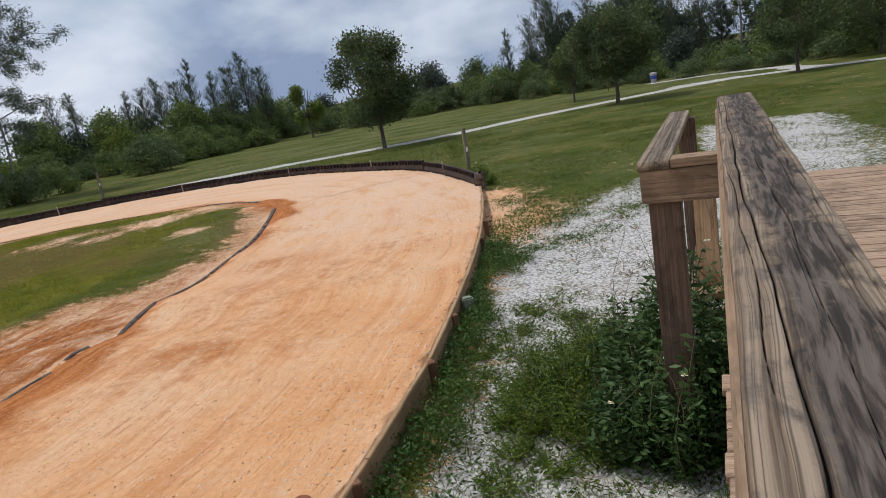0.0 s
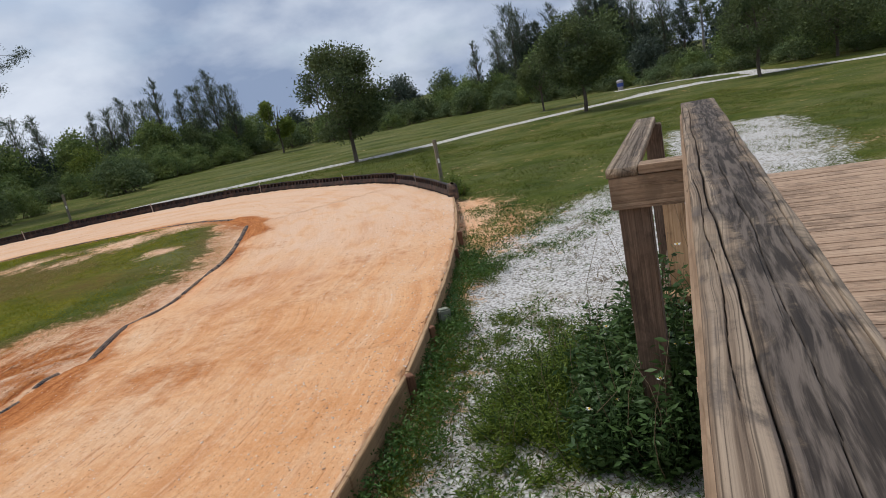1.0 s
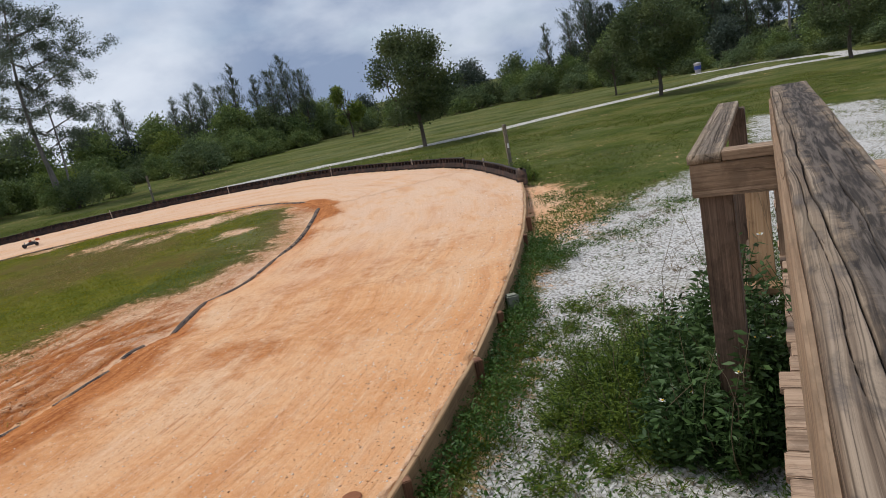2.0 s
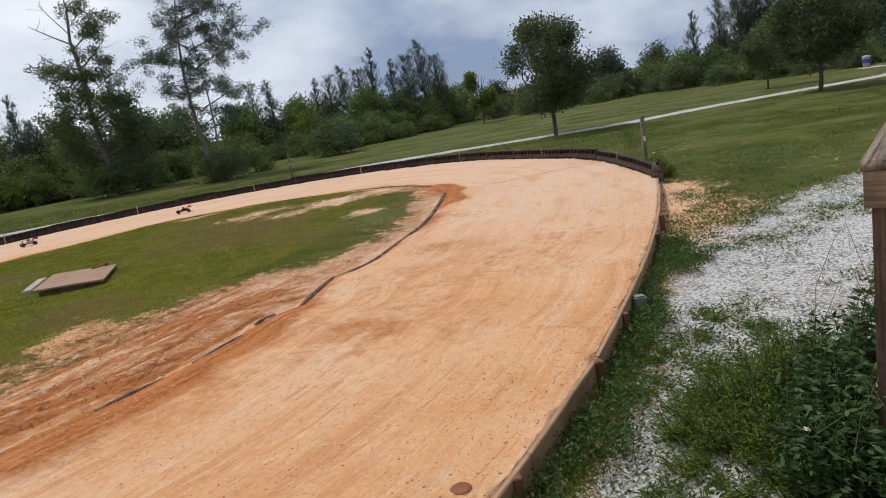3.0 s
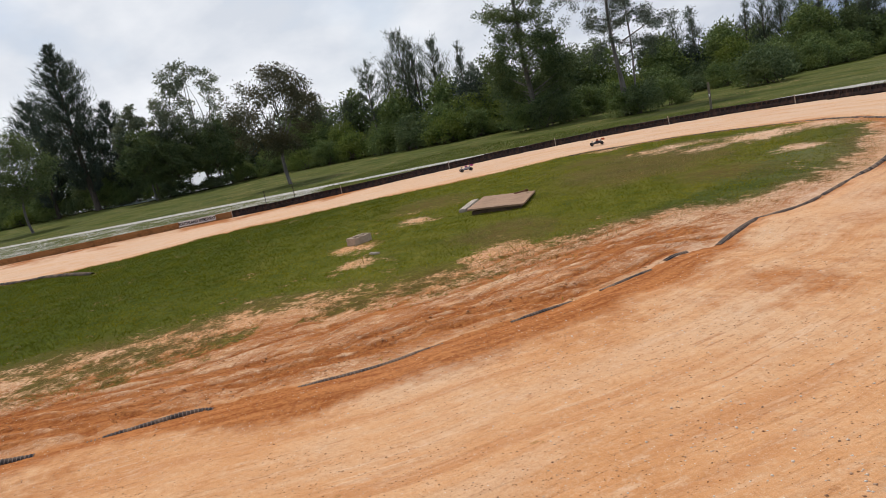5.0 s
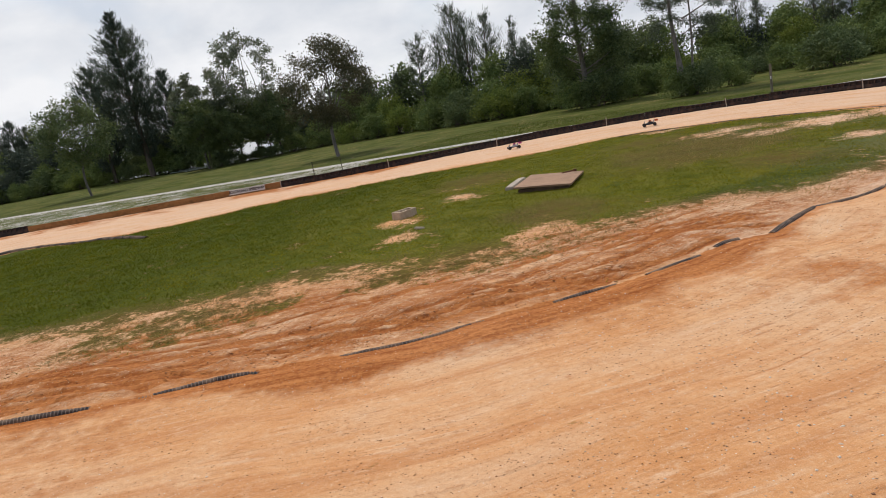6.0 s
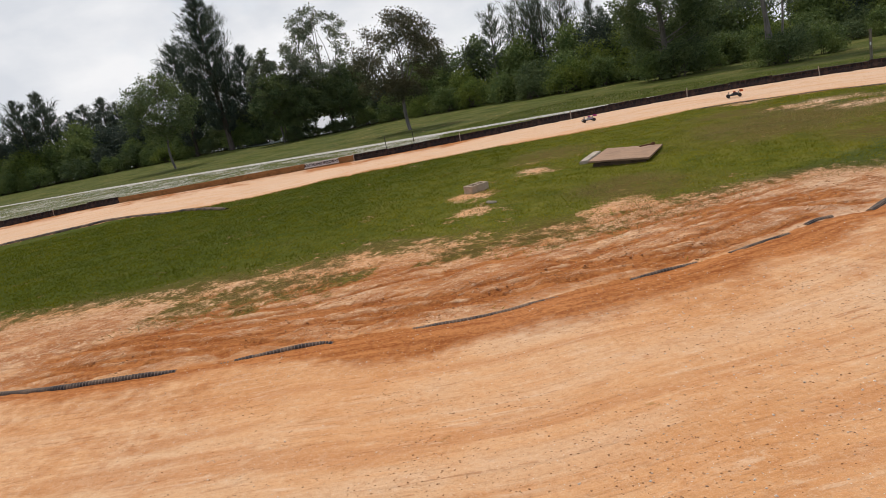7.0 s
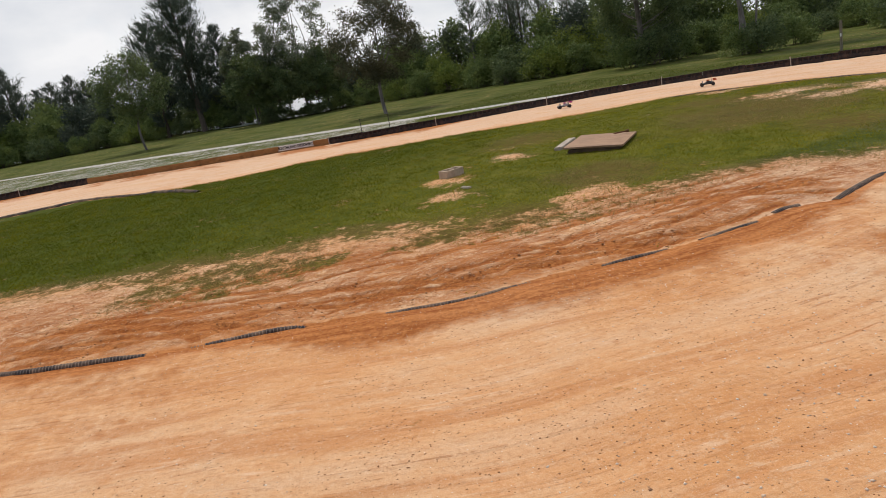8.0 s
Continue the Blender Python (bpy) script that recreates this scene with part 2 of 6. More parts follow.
WOOD_CAP = cap_mat("weathered_cap", (0.120, 0.082, 0.056), (0.215, 0.155, 0.106), (0.330, 0.250, 0.178), 0.90)
WOOD_RAMP_CAP = cap_mat("bleached_cap", (0.19, 0.138, 0.094), (0.30, 0.225, 0.155), (0.42, 0.33, 0.24), 0.55)
WOOD_RAIL = wood_mat("rail_timber", (0.16, 0.098, 0.058), (0.300, 0.200, 0.125), (0.42, 0.30, 0.20), 0.35, 0.4)
WOOD_POST = wood_mat("dark_post", (0.055, 0.034, 0.023), (0.140, 0.090, 0.060), (0.24, 0.165, 0.112), 0.45, 0.4)
WOOD_DECK = wood_mat("deck_board", (0.180, 0.108, 0.064), (0.385, 0.255, 0.165), (0.52, 0.375, 0.260), 0.45, 0.5)
WOOD_EDGE = wood_mat("edge_board", (0.22, 0.128, 0.064), (0.39, 0.240, 0.125), (0.53, 0.35, 0.200), 0.30, 0.3)
WOOD_GREY = wood_mat("grey_post", (0.10, 0.088, 0.060), (0.19, 0.165, 0.115), (0.29, 0.255, 0.19), 0.4, 0.3)
WOOD_STAKE = wood_mat("red_stake", (0.09, 0.040, 0.025), (0.19, 0.085, 0.045), (0.29, 0.15, 0.08), 0.4, 0.4)
WOOD_PLY = wood_mat("old_plywood", (0.22, 0.125, 0.075), (0.35, 0.210, 0.130), (0.45, 0.295, 0.195), 0.25, 0.1)
WOOD_OCHRE = wood_mat("ochre_board", (0.22, 0.100, 0.034), (0.34, 0.160, 0.055), (0.43, 0.235, 0.092), 0.40, 0.1)


# Base colour with patches of dust over it, by amount.
def plastic_mat(name, base, overlay, amount, rough, spec=0.4):
    m = Mat(name, rough, spec=spec)
    n = m.noise(6.0, 6.0, 0.65)
    fine = m.noise(90.0, 3.0)
    f = m.math("MULTIPLY", m.range(n, 0.35, 0.72), amount)
    m.colour(m.mix(f, m.mix(fine, base, tuple(1.7 * q for q in base)), overlay)).bump(fine, 0.15, 0.002)
    return m.m


BLACK_PLASTIC = plastic_mat("black_plastic", (0.010, 0.009, 0.010), (0.16, 0.082, 0.055), 0.48, 0.7)
PIPE_PLASTIC = plastic_mat("grey_drain_plastic", (0.030, 0.028, 0.029), (0.32, 0.215, 0.145), 0.70, 0.9, 0.06)
# Rib tops: paler than the pipe, so the grooves' shade is in the colour.
PIPE_RIB = plastic_mat("pale_dusty_rib", (0.13, 0.11, 0.10), (0.42, 0.29, 0.195), 0.80, 0.95, 0.04)
TYRE = plastic_mat("rubber", (0.010, 0.010, 0.010), (0.20, 0.13, 0.09), 0.35, 0.8)
CAR_WHITE = plastic_mat("white_shell", (0.28, 0.265, 0.28), (0.36, 0.24, 0.17), 0.5, 0.45)
CAR_PINK = Mat("magenta_shell", 0.35, spec=0.5).colour((0.42, 0.03, 0.20)).m
CAR_BLACK = plastic_mat("black_shell", (0.02, 0.02, 0.022), (0.16, 0.11, 0.08), 0.3, 0.4)
CAR_ORANGE = Mat("orange_shell", 0.35, spec=0.5).colour((0.50, 0.09, 0.02)).m
STEEL = Mat("dull_steel", 0.45, 0.9).colour((0.35, 0.34, 0.33)).m


def concrete_mat(name, dark, light):
    m = Mat(name, 0.9)
    a, b = m.noise(7.0, 6.0, 0.6), m.noise(140.0, 3.0)
    m.colour(m.mix(m.math("MULTIPLY", b, 0.5), m.ramp(a, (0.3, dark), (0.7, light)), light)).bump(b, 0.4, 0.003)
    return m.m


CONCRETE = concrete_mat("concrete", (0.26, 0.205, 0.165), (0.50, 0.42, 0.345))
RUST = concrete_mat("rusty_disc", (0.17, 0.060, 0.026), (0.30, 0.115, 0.052))
CINDER = concrete_mat("clay_stained_block", (0.36, 0.265, 0.185), (0.60, 0.47, 0.345))
MOSSY = concrete_mat("mossy_concrete", (0.13, 0.14, 0.10), (0.30, 0.30, 0.23))
PEBBLE = Mat("pebble", 0.8)
PEBBLE.colour(PEBBLE.ramp(PEBBLE.island(), (0.0, (0.26, 0.12, 0.055)), (0.35, (0.58, 0.40, 0.27)), (1.0, (0.80, 0.72, 0.62))))
PEBBLE = PEBBLE.m
SHELL = Mat("shell_rock", 0.85)
SHELL.colour(SHELL.ramp(SHELL.island(), (0.0, (0.28, 0.26, 0.235)), (0.35, (0.54, 0.52, 0.495)), (1.0, (0.78, 0.77, 0.745))))
SHELL = SHELL.m
CLOD = Mat("clod", 0.95)
CLOD.colour(CLOD.ramp(CLOD.island(), (0.0, (0.27, 0.115, 0.045)), (1.0, (0.60, 0.34, 0.18))))
CLOD = CLOD.m

# ---- the ground's own material: earth, red earth, turf, white shell rock ----
G = Mat("ground_surface", 0.95, spec=0.05)
lay = G.split(G.attribute("lay"))           # turf, white rock, red earth
rut = G.split(G.attribute("along"))         # along the track, across it, driven or not
run = node(G.nt, "ShaderNodeCombineXYZ")
G.link(rut[0], run.inputs[0])
G.link(rut[1], run.inputs[1])
streak = G.noise(1.0, 6.0, 0.62, G.space((70.0, 760.0, 1.0), 0, run.outputs["Vector"]), 0.35)
broad = G.noise(1.0, 4.0, 0.55, G.space((14.0, 130.0, 1.0), 0, run.outputs["Vector"]), 0.4)
patch = G.noise(0.55, 5.0, 0.6)
patch2 = G.noise(2.6, 6.0, 0.65)
rough_here = G.range(rut[2], 0.0, 0.55, 0.42, 1.0)
crumb = G.noise(28.0, 5.0, 0.7)
grit = G.noise(160.0, 3.0, 0.6)
speck = G.cells(34.0)
mottle = G.noise(1.0, 7.0, 0.66, G.space((55.0, 150.0, 1.0), 0, run.outputs["Vector"]), 0.6)
fine_ = G.noise(9.0, 6.0, 0.70)
hair = G.noise(1.0, 5.0, 0.62, G.space((38.0, 1500.0, 1.0), 0, run.outputs["Vector"]), 0.7)
dents = G.noise(1.0, 5.0, 0.60, G.space((260.0, 620.0, 1.0), 0, run.outputs["Vector"]), 0.5)
earth = G.ramp(patch, (0.34, (0.625, 0.292, 0.116)), (0.50, (0.690, 0.368, 0.176)), (0.66, (0.705, 0.438, 0.254)))
earth = G.mix(G.range(patch2, 0.52, 0.70, 0.0, 0.50), earth, (0.640, 0.300, 0.125))
earth = G.mix(G.range(mottle, 0.52, 0.74, 0.0, 0.30), earth, (0.73, 0.485, 0.305))
earth = G.mix(G.range(mottle, 0.45, 0.30, 0.0, 0.45), earth, (0.565, 0.250, 0.095))
earth = G.mix(G.range(broad, 0.53, 0.64, 0.0, 0.65), earth, (0.540, 0.230, 0.088))
earth = G.mix(G.range(broad, 0.47, 0.37, 0.0, 0.28), earth, (0.700, 0.475, 0.305))
earth = G.mix(G.range(dents, 0.54, 0.66, 0.0, 0.26), earth, (0.545, 0.240, 0.095))
earth = G.mix(G.range(dents, 0.46, 0.36, 0.0, 0.18), earth, (0.720, 0.500, 0.330))
here = G.range(patch2, 0.40, 0.60)
earth = G.mix(G.math("MULTIPLY", G.range(streak, 0.56, 0.66, 0.0, 0.45), here), earth, (0.80, 0.590, 0.410))
earth = G.mix(G.math("MULTIPLY", G.range(streak, 0.43, 0.31, 0.0, 0.65), here), earth, (0.400, 0.150, 0.050))
earth = G.mix(G.math("MULTIPLY", G.range(hair, 0.58, 0.66, 0.0, 0.55), G.range(fine_, 0.47, 0.55)), earth, (0.34, 0.130, 0.048))
# Paler clay by alpha: on the track it grows with distance from the camera
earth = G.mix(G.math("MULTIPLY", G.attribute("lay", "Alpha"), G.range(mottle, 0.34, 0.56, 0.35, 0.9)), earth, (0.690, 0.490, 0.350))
earth = G.mix(G.math("MULTIPLY", G.range(fine_, 0.54, 0.64, 0.0, 0.45), rough_here), earth, (0.520, 0.230, 0.088))
earth = G.mix(G.math("MULTIPLY", G.range(fine_, 0.45, 0.34, 0.0, 0.45), rough_here), earth, (0.77, 0.550, 0.375))
# wheel marks and scrapes on the churned clay, in two crossing directions
churned = G.math("MAXIMUM", rut[2], 0.0)
torn = G.math("MULTIPLY", churned, G.range(patch2, 0.36, 0.55, 0.25, 1.0))
for turn_, wide_, deep in ((-1.02, 1.9, 0.85), (-0.45, 1.5, 0.75), (-1.60, 1.9, 0.70)):
    lane = G.space((0.40, wide_, 1.0), 0, G.space((1, 1, 1), turn_))
    mark = G.noise(1.0, 4.5, 0.55, lane, 1.3)
    line_ = G.range(G.math("ABSOLUTE", G.math("SUBTRACT", mark, 0.50)), 0.015, 0.080, 1.0, 0.0)
    ridge_ = G.range(G.math("ABSOLUTE", G.math("SUBTRACT", mark, 0.565)), 0.006, 0.035, 1.0, 0.0)
    line_ = G.math("MULTIPLY", line_, G.range(crumb, 0.32, 0.52, 0.35, 1.0))
    earth = G.mix(G.math("MULTIPLY", G.math("MULTIPLY", line_, torn), deep), earth, (0.350, 0.118, 0.034))
    earth = G.mix(G.math("MULTIPLY", G.math("MULTIPLY", ridge_, torn), 0.35), earth, (0.75, 0.520, 0.330))
    G.bump(G.math("MULTIPLY", G.math("SUBTRACT", ridge_, line_), churned), 0.35, 0.025)
earth = G.mix(G.math("MULTIPLY", G.attribute("along", "Alpha"), G.range(fine_, 0.34, 0.62, 0.0, 0.75)), earth, (0.400, 0.205, 0.085))
earth = G.mix(G.math("MULTIPLY", G.range(crumb, 0.53, 0.63, 0.0, 0.55), rough_here), earth, (0.43, 0.180, 0.068))
earth = G.mix(G.math("MULTIPLY", G.range(crumb, 0.46, 0.36, 0.0, 0.50), rough_here), earth, (0.78, 0.570, 0.390))
earth = G.mix(G.math("MULTIPLY", G.range(grit, 0.54, 0.64, 0.0, 0.50), rough_here), earth, (0.80, 0.640, 0.480))
earth = G.mix(G.math("MULTIPLY", G.range(grit, 0.45, 0.35, 0.0, 0.50), rough_here), earth, (0.42, 0.180, 0.070))
redfac = G.range(G.math("ADD", lay[2], G.math("ADD", G.math("MULTIPLY", G.math("SUBTRACT", patch2, 0.5), 0.9), G.math("ADD", G.math("MULTIPLY", G.math("SUBTRACT", streak, 0.5), 1.3), G.math("MULTIPLY", G.math("SUBTRACT", fine_, 0.5), 1.1)))), 0.28, 1.15)
tone = G.math("ADD", G.math("MULTIPLY", crumb, 0.5), G.math("MULTIPLY", streak, 0.5))
earth = G.mix(G.math("MULTIPLY", redfac, 0.92), earth, G.mix(G.range(tone, 0.38, 0.62), (0.260, 0.068, 0.013), (0.520, 0.200, 0.064)))
# loose pebbles and crumbs too small to stand out singly
for scale_, size_, share in ((34.0, 0.22, 0.976), (80.0, 0.30, 0.935)):
    dot = G.cells(scale_)
    pick = G.split(dot.outputs["Color"])
    shown = G.math("MULTIPLY", G.range(dot.outputs["Distance"], size_, size_ - 0.10), G.range(pick[0], share, share + 0.02))
    earth = G.mix(shown, earth, G.mix(G.range(pick[1], 0.45, 0.55), (0.20, 0.085, 0.035), (0.78, 0.68, 0.56)))
    G.bump(shown, 0.6, 0.008)
turf = G.ramp(patch2, (0.30, (0.066, 0.082, 0.007)), (0.50, (0.138, 0.142, 0.014)), (0.70, (0.215, 0.190, 0.034)))
meadow = G.math("ADD", G.math("MULTIPLY", patch, 0.65), G.math("MULTIPLY", patch2, 0.35))
park = G.ramp(meadow, (0.36, (0.044, 0.066, 0.010)), (0.50, (0.090, 0.108, 0.018)), (0.58, (0.150, 0.142, 0.036)), (0.68, (0.200, 0.165, 0.068)))
turf = G.mix(G.range(G.attribute("lay", "Alpha"), 0.2, 0.28), turf, park)
turf = G.mix(G.math("MAXIMUM", G.math("MULTIPLY", rut[2], -0.85), 0.0), turf, G.ramp(fine_, (0.34, (0.040, 0.058, 0.005)), (0.66, (0.098, 0.118, 0.010))))
turf = G.mix(G.range(patch, 0.54, 0.74, 0.0, 0.55), turf, (0.130, 0.118, 0.024))
faded = G.noise(1.0, 6.0, 0.66, G.space((0.30, 0.85, 1.0)), 0.8)
turf = G.mix(G.math("MULTIPLY", G.attribute("lay", "Alpha"), G.range(faded, 0.38, 0.66)), turf, (0.215, 0.215, 0.105))
turf = G.mix(G.math("MULTIPLY", G.attribute("along", "Alpha"), G.range(fine_, 0.30, 0.58)), turf, (0.155, 0.098, 0.028))
turf = G.mix(G.range(crumb, 0.35, 0.70), G.mix(0.55, turf, (0.022, 0.030, 0.006)), turf)
turffac = G.range(G.math("ADD", lay[0], G.math("ADD", G.math("MULTIPLY", G.math("SUBTRACT", patch2, 0.5), 1.3),
                  G.math("ADD", G.math("MULTIPLY", G.math("SUBTRACT", crumb, 0.5), 0.9), G.math("MULTIPLY", G.math("SUBTRACT", fine_, 0.5), 1.2)))), 0.34, 0.72)
rock = G.ramp(speck.outputs["Distance"], (0.0, (0.70, 0.68, 0.65)), (0.45, (0.56, 0.535, 0.505)), (0.8, (0.24, 0.22, 0.19)))
rock = G.mix(G.range(crumb, 0.58, 0.76, 0.0, 0.60), rock, (0.30, 0.27, 0.21))
rock = G.mix(G.range(grit, 0.58, 0.74, 0.0, 0.50), rock, (0.27, 0.25, 0.22))
rock = G.mix(G.math("MULTIPLY", G.range(patch2, 0.50, 0.66, 0.0, 0.65), G.range(fine_, 0.40, 0.58)), rock, (0.235, 0.205, 0.130))
rockfac = G.range(G.math("ADD", lay[1], G.math("ADD", G.math("MULTIPLY", G.math("SUBTRACT", fine_, 0.5), 1.2),
                  G.math("MULTIPLY", G.math("SUBTRACT", crumb, 0.5), 0.9))), 0.40, 0.62)
G.colour(G.mix(rockfac, G.mix(turffac, earth, turf), rock))
G.bump(G.math("MULTIPLY", fine_, rough_here), 0.4, 0.04).bump(G.math("MULTIPLY", crumb, rough_here), 0.7, 0.03).bump(G.math("MULTIPLY", streak, G.math("SUBTRACT", 1.0, turffac)), 0.45, 0.02).bump(G.math("MULTIPLY", dents, G.math("SUBTRACT", 1.0, turffac)), 0.6, 0.02).bump(grit, 0.45, 0.007)
GROUND = G.m

# ================= plan =================
TIMBER = [(-2.60, -2.75), (-1.68, 0.0), (-0.74, 2.82), (-0.50, 3.55), (-0.27, 4.33), (-0.05, 5.30), (0.11, 6.05), (0.30, 7.05),
          (0.50, 8.30), (0.69, 9.95), (0.80, 11.2), (0.83, 11.85)]
FENCE = [(0.83, 11.85), (0.66, 12.63), (0.48, 13.45), (0.05, 15.00), (-0.65, 16.45), (-1.75, 17.75), (-3.10, 19.20), (-4.80, 20.35),
         (-7.00, 20.85), (-9.20, 20.90), (-11.3, 20.35), (-13.4, 19.35), (-15.1, 17.95), (-16.5, 16.2), (-17.75, 14.3), (-18.9, 12.5),
         (-20.0, 11.0), (-21.2, 9.85)]
BOARDS = [(-21.2, 9.85), (-22.6, 8.5), (-24.2, 6.9), (-26.4, 4.9), (-28.2, 3.2)]
FENCE_B = [(-28.2, 3.2), (-29.4, 1.6), (-30.3, -0.8), (-30.6, -4.0)]
NEAR_IN = [(-3.20, 13.40), (-3.00, 11.70), (-2.88, 10.20), (-2.96, 9.20), (-3.03, 8.15), (-3.15, 7.75), (-3.36, 7.45), (-3.31, 6.40),
           (-3.45, 6.20), (-3.55, 5.85), (-3.60, 5.42), (-3.72, 4.95), (-3.88, 4.42), (-4.02, 4.10), (-4.29, 3.53), (-4.50, 2.95),
           (-4.81, 2.49), (-5.32, 1.83), (-5.67, 1.25), (-5.92, 0.87), (-6.26, 0.43), (-6.60, 0.03), (-7.06, -0.39), (-8.6, -1.9)]
FAR_IN = [(-3.20, 13.40), (-3.70, 14.40), (-4.60, 15.55), (-5.50, 16.00), (-6.80, 16.18), (-8.10, 16.20), (-9.40, 16.05), (-10.8, 15.45),
          (-11.6, 14.85), (-12.6, 13.4), (-13.6, 12.25), (-14.6, 11.0), (-15.5, 9.80), (-16.6, 8.35), (-17.3, 7.1), (-17.6, 6.0),
          (-18.0, 4.9), (-18.7, 3.6), (-21.1, 2.35), (-21.6, 1.2), (-22.0, -0.7)]
WHITE_PATH = [(-75, -14), (-60, -4.5), (-46, 4.4), (-36, 9.2), (-29.5, 12.7), (-24.5, 15.6), (-19.4, 19.0), (-14, 22.4), (-8.0, 24.6), (-4.8, 25.0),
              (-1.2, 25.15), (1.1, 25.6), (3.5, 27.0), (6.0, 28.0), (8.7, 28.85), (11.5, 29.7), (14.0, 29.6), (15.8, 28.0), (18.0, 25.4), (24, 19)]
PATH_FORK = [(16.4, 27.6), (16.6, 31.0), (15.3, 34.6), (12.7, 36.2)]
ROCKY = [(-1.30, 0.9), (-0.72, 2.75), (-0.24, 4.3), (-0.02, 5.3), (0.30, 6.9), (0.62, 7.7), (1.15, 8.5), (1.75, 9.1), (2.4, 9.9), (3.3, 10.6), (4.6, 11.4), (6.2, 14.9),
         (7.6, 14.4), (8.3, 13.8), (7.4, 11.0), (6.2, 8.8), (6.2, 5.0), (3.0, 1.5), (1.0, 0.0), (-1.2, 0.0)]
# bare and brown patches in the infield's turf: x, y, radius
BARE = [(-4.5, 12.1, 0.5), (-5.9, 14.3, 0.9), (-7.8, 14.0, 0.7), (-6.6, 13.3, 0.6), (-4.85, 15.1, 0.8), (-9.7, 7.9, 0.35), (-9.15, 6.1, 0.38), (-8.0, 5.4, 0.30), (-5.8, 5.9, 0.5), (-10.2, 15.3, 0.5)]
RED_SPOTS = [(-2.0, 6.3, 1.2), (-1.2, 7.2, 1.1), (-2.4, 5.4, 1.0), (-1.3, 5.6, 0.8), (-0.6, 8.2, 0.8), (-1.7, 6.0, 0.9), (-2.3, 7.0, 0.8), (-2.1, 5.4, 0.8), (-3.1, 5.9, 0.7), (-3.4, 4.2, 0.8), (-3.9, 3.6, 0.8), (-6.0, 0.0, 1.3), (-5.0, 0.3, 1.0), (-4.5, 2.2, 0.6), (-2.2, 8.4, 0.6), (-2.4, 10.6, 0.7)]
BROWN = [(-7.2, 11.8, 1.9), (-9.2, 13.2, 1.0), (-7.4, 2.1, 1.0), (-8.5, 1.6, 0.7), (-5.84, 4.9, 0.7), (-7.7, 1.3, 0.6), (-6.9, 2.7, 0.6), (-6.3, 4.0, 0.6), (-5.0, 10.3, 0.8), (-11.0, 9.5, 0.9), (-6.6, 7.0, 0.8)]
OUTER = TIMBER + FENCE[1:] + BOARDS[1:] + FENCE_B[1:] + [(-29, -8), (-22, -13), (-12, -12), (-6, -8)]
INNER = NEAR_IN + [(-12, -4.5), (-17, -5.5), (-21, -4)] + FAR_IN[::-1][:-1]

_tab = np.random.RandomState(7).rand(256, 256)


def vnoise(x, y):
    xi, yi = np.floor(x).astype(int), np.floor(y).astype(int)
    fx, fy = x - xi, y - yi
    fx, fy = fx * fx * (3 - 2 * fx), fy * fy * (3 - 2 * fy)
    a, b = _tab[xi % 256, yi % 256], _tab[(xi + 1) % 256, yi % 256]
    c, d = _tab[xi % 256, (yi + 1) % 256], _tab[(xi + 1) % 256, (yi + 1) % 256]
    return (a * (1 - fx) + b * fx) * (1 - fy) + (c * (1 - fx) + d * fx) * fy


def fbm(x, y, octaves=4):
    s, amp, tot = 0.0, 1.0, 0.0
    for k in range(octaves):
        s, tot = s + amp * vnoise(x * 2**k + 17 * k, y * 2**k + 5 * k), tot + amp
        amp *= 0.5
    return s / tot


def smooth(v, a, b):
    t = np.clip((v - a) / (b - a), 0, 1)
    return t * t * (3 - 2 * t)


def near_line(x, y, line):
    """The distance to a polyline, the way along it, and the side (positive to its left)."""
    best, along, side_ = np.full(x.shape, 1e9), np.zeros(x.shape), np.zeros(x.shape)
    run_ = 0.0
    for (ax, ay), (bx, by) in zip(line[:-1], line[1:]):
        dx, dy = bx - ax, by - ay
        ln = max(math.hypot(dx, dy), 1e-6)
        t = np.clip(((x - ax) * dx + (y - ay) * dy) / ln**2, 0, 1)
        d = np.hypot(x - ax - t * dx, y - ay - t * dy)
        m = d < best
        best, along = np.where(m, d, best), np.where(m, run_ + t * ln, along)
        side_ = np.where(m, np.sign((y - ay) * dx - (x - ax) * dy), side_)
        run_ += ln
    return best, along, side_


def inside(x, y, poly):
    res = np.zeros(x.shape, bool)
    for (ax, ay), (bx, by) in zip(poly, poly[1:] + poly[:1]):
        hit_ = ((ay > y) != (by > y)) & (x < (bx - ax) * (y - ay) / (by - ay + 1e-12) + ax)
        res ^= hit_
    return res


# curved wheel ruts across the churned clay: middle of the arc, radius, heading of its midpoint, half length, half width
_rr = random.Random(23)
RUTS = []
for _k in range(70):
    _f = _rr.uniform(8.2, 21.6)
    _i = int(_f)
    _q = [NEAR_IN[_i][c] + (NEAR_IN[_i + 1][c] - NEAR_IN[_i][c]) * (_f - _i) for c in (0, 1)]
    _g = math.atan2(NEAR_IN[_i + 1][1] - NEAR_IN[_i - 1][1], NEAR_IN[_i + 1][0] - NEAR_IN[_i - 1][0])
    _o = _rr.uniform(0.15, 2.3)
    _h = _g + _rr.choice((-1, 1)) * abs(_rr.gauss(0.12, 0.22))
    _mx, _my = _q[0] + math.sin(_g) * _o, _q[1] - math.cos(_g) * _o
    _r = _rr.choice((-1, 1)) * _rr.uniform(2.0, 9.0)
    RUTS.append((_mx - math.sin(_h) * _r, _my + math.cos(_h) * _r, abs(_r), math.atan2(_my - (_my + math.cos(_h) * _r), _mx - (_mx - math.sin(_h) * _r)), _rr.uniform(0.4, 1.5), _rr.uniform(0.035, 0.075)))


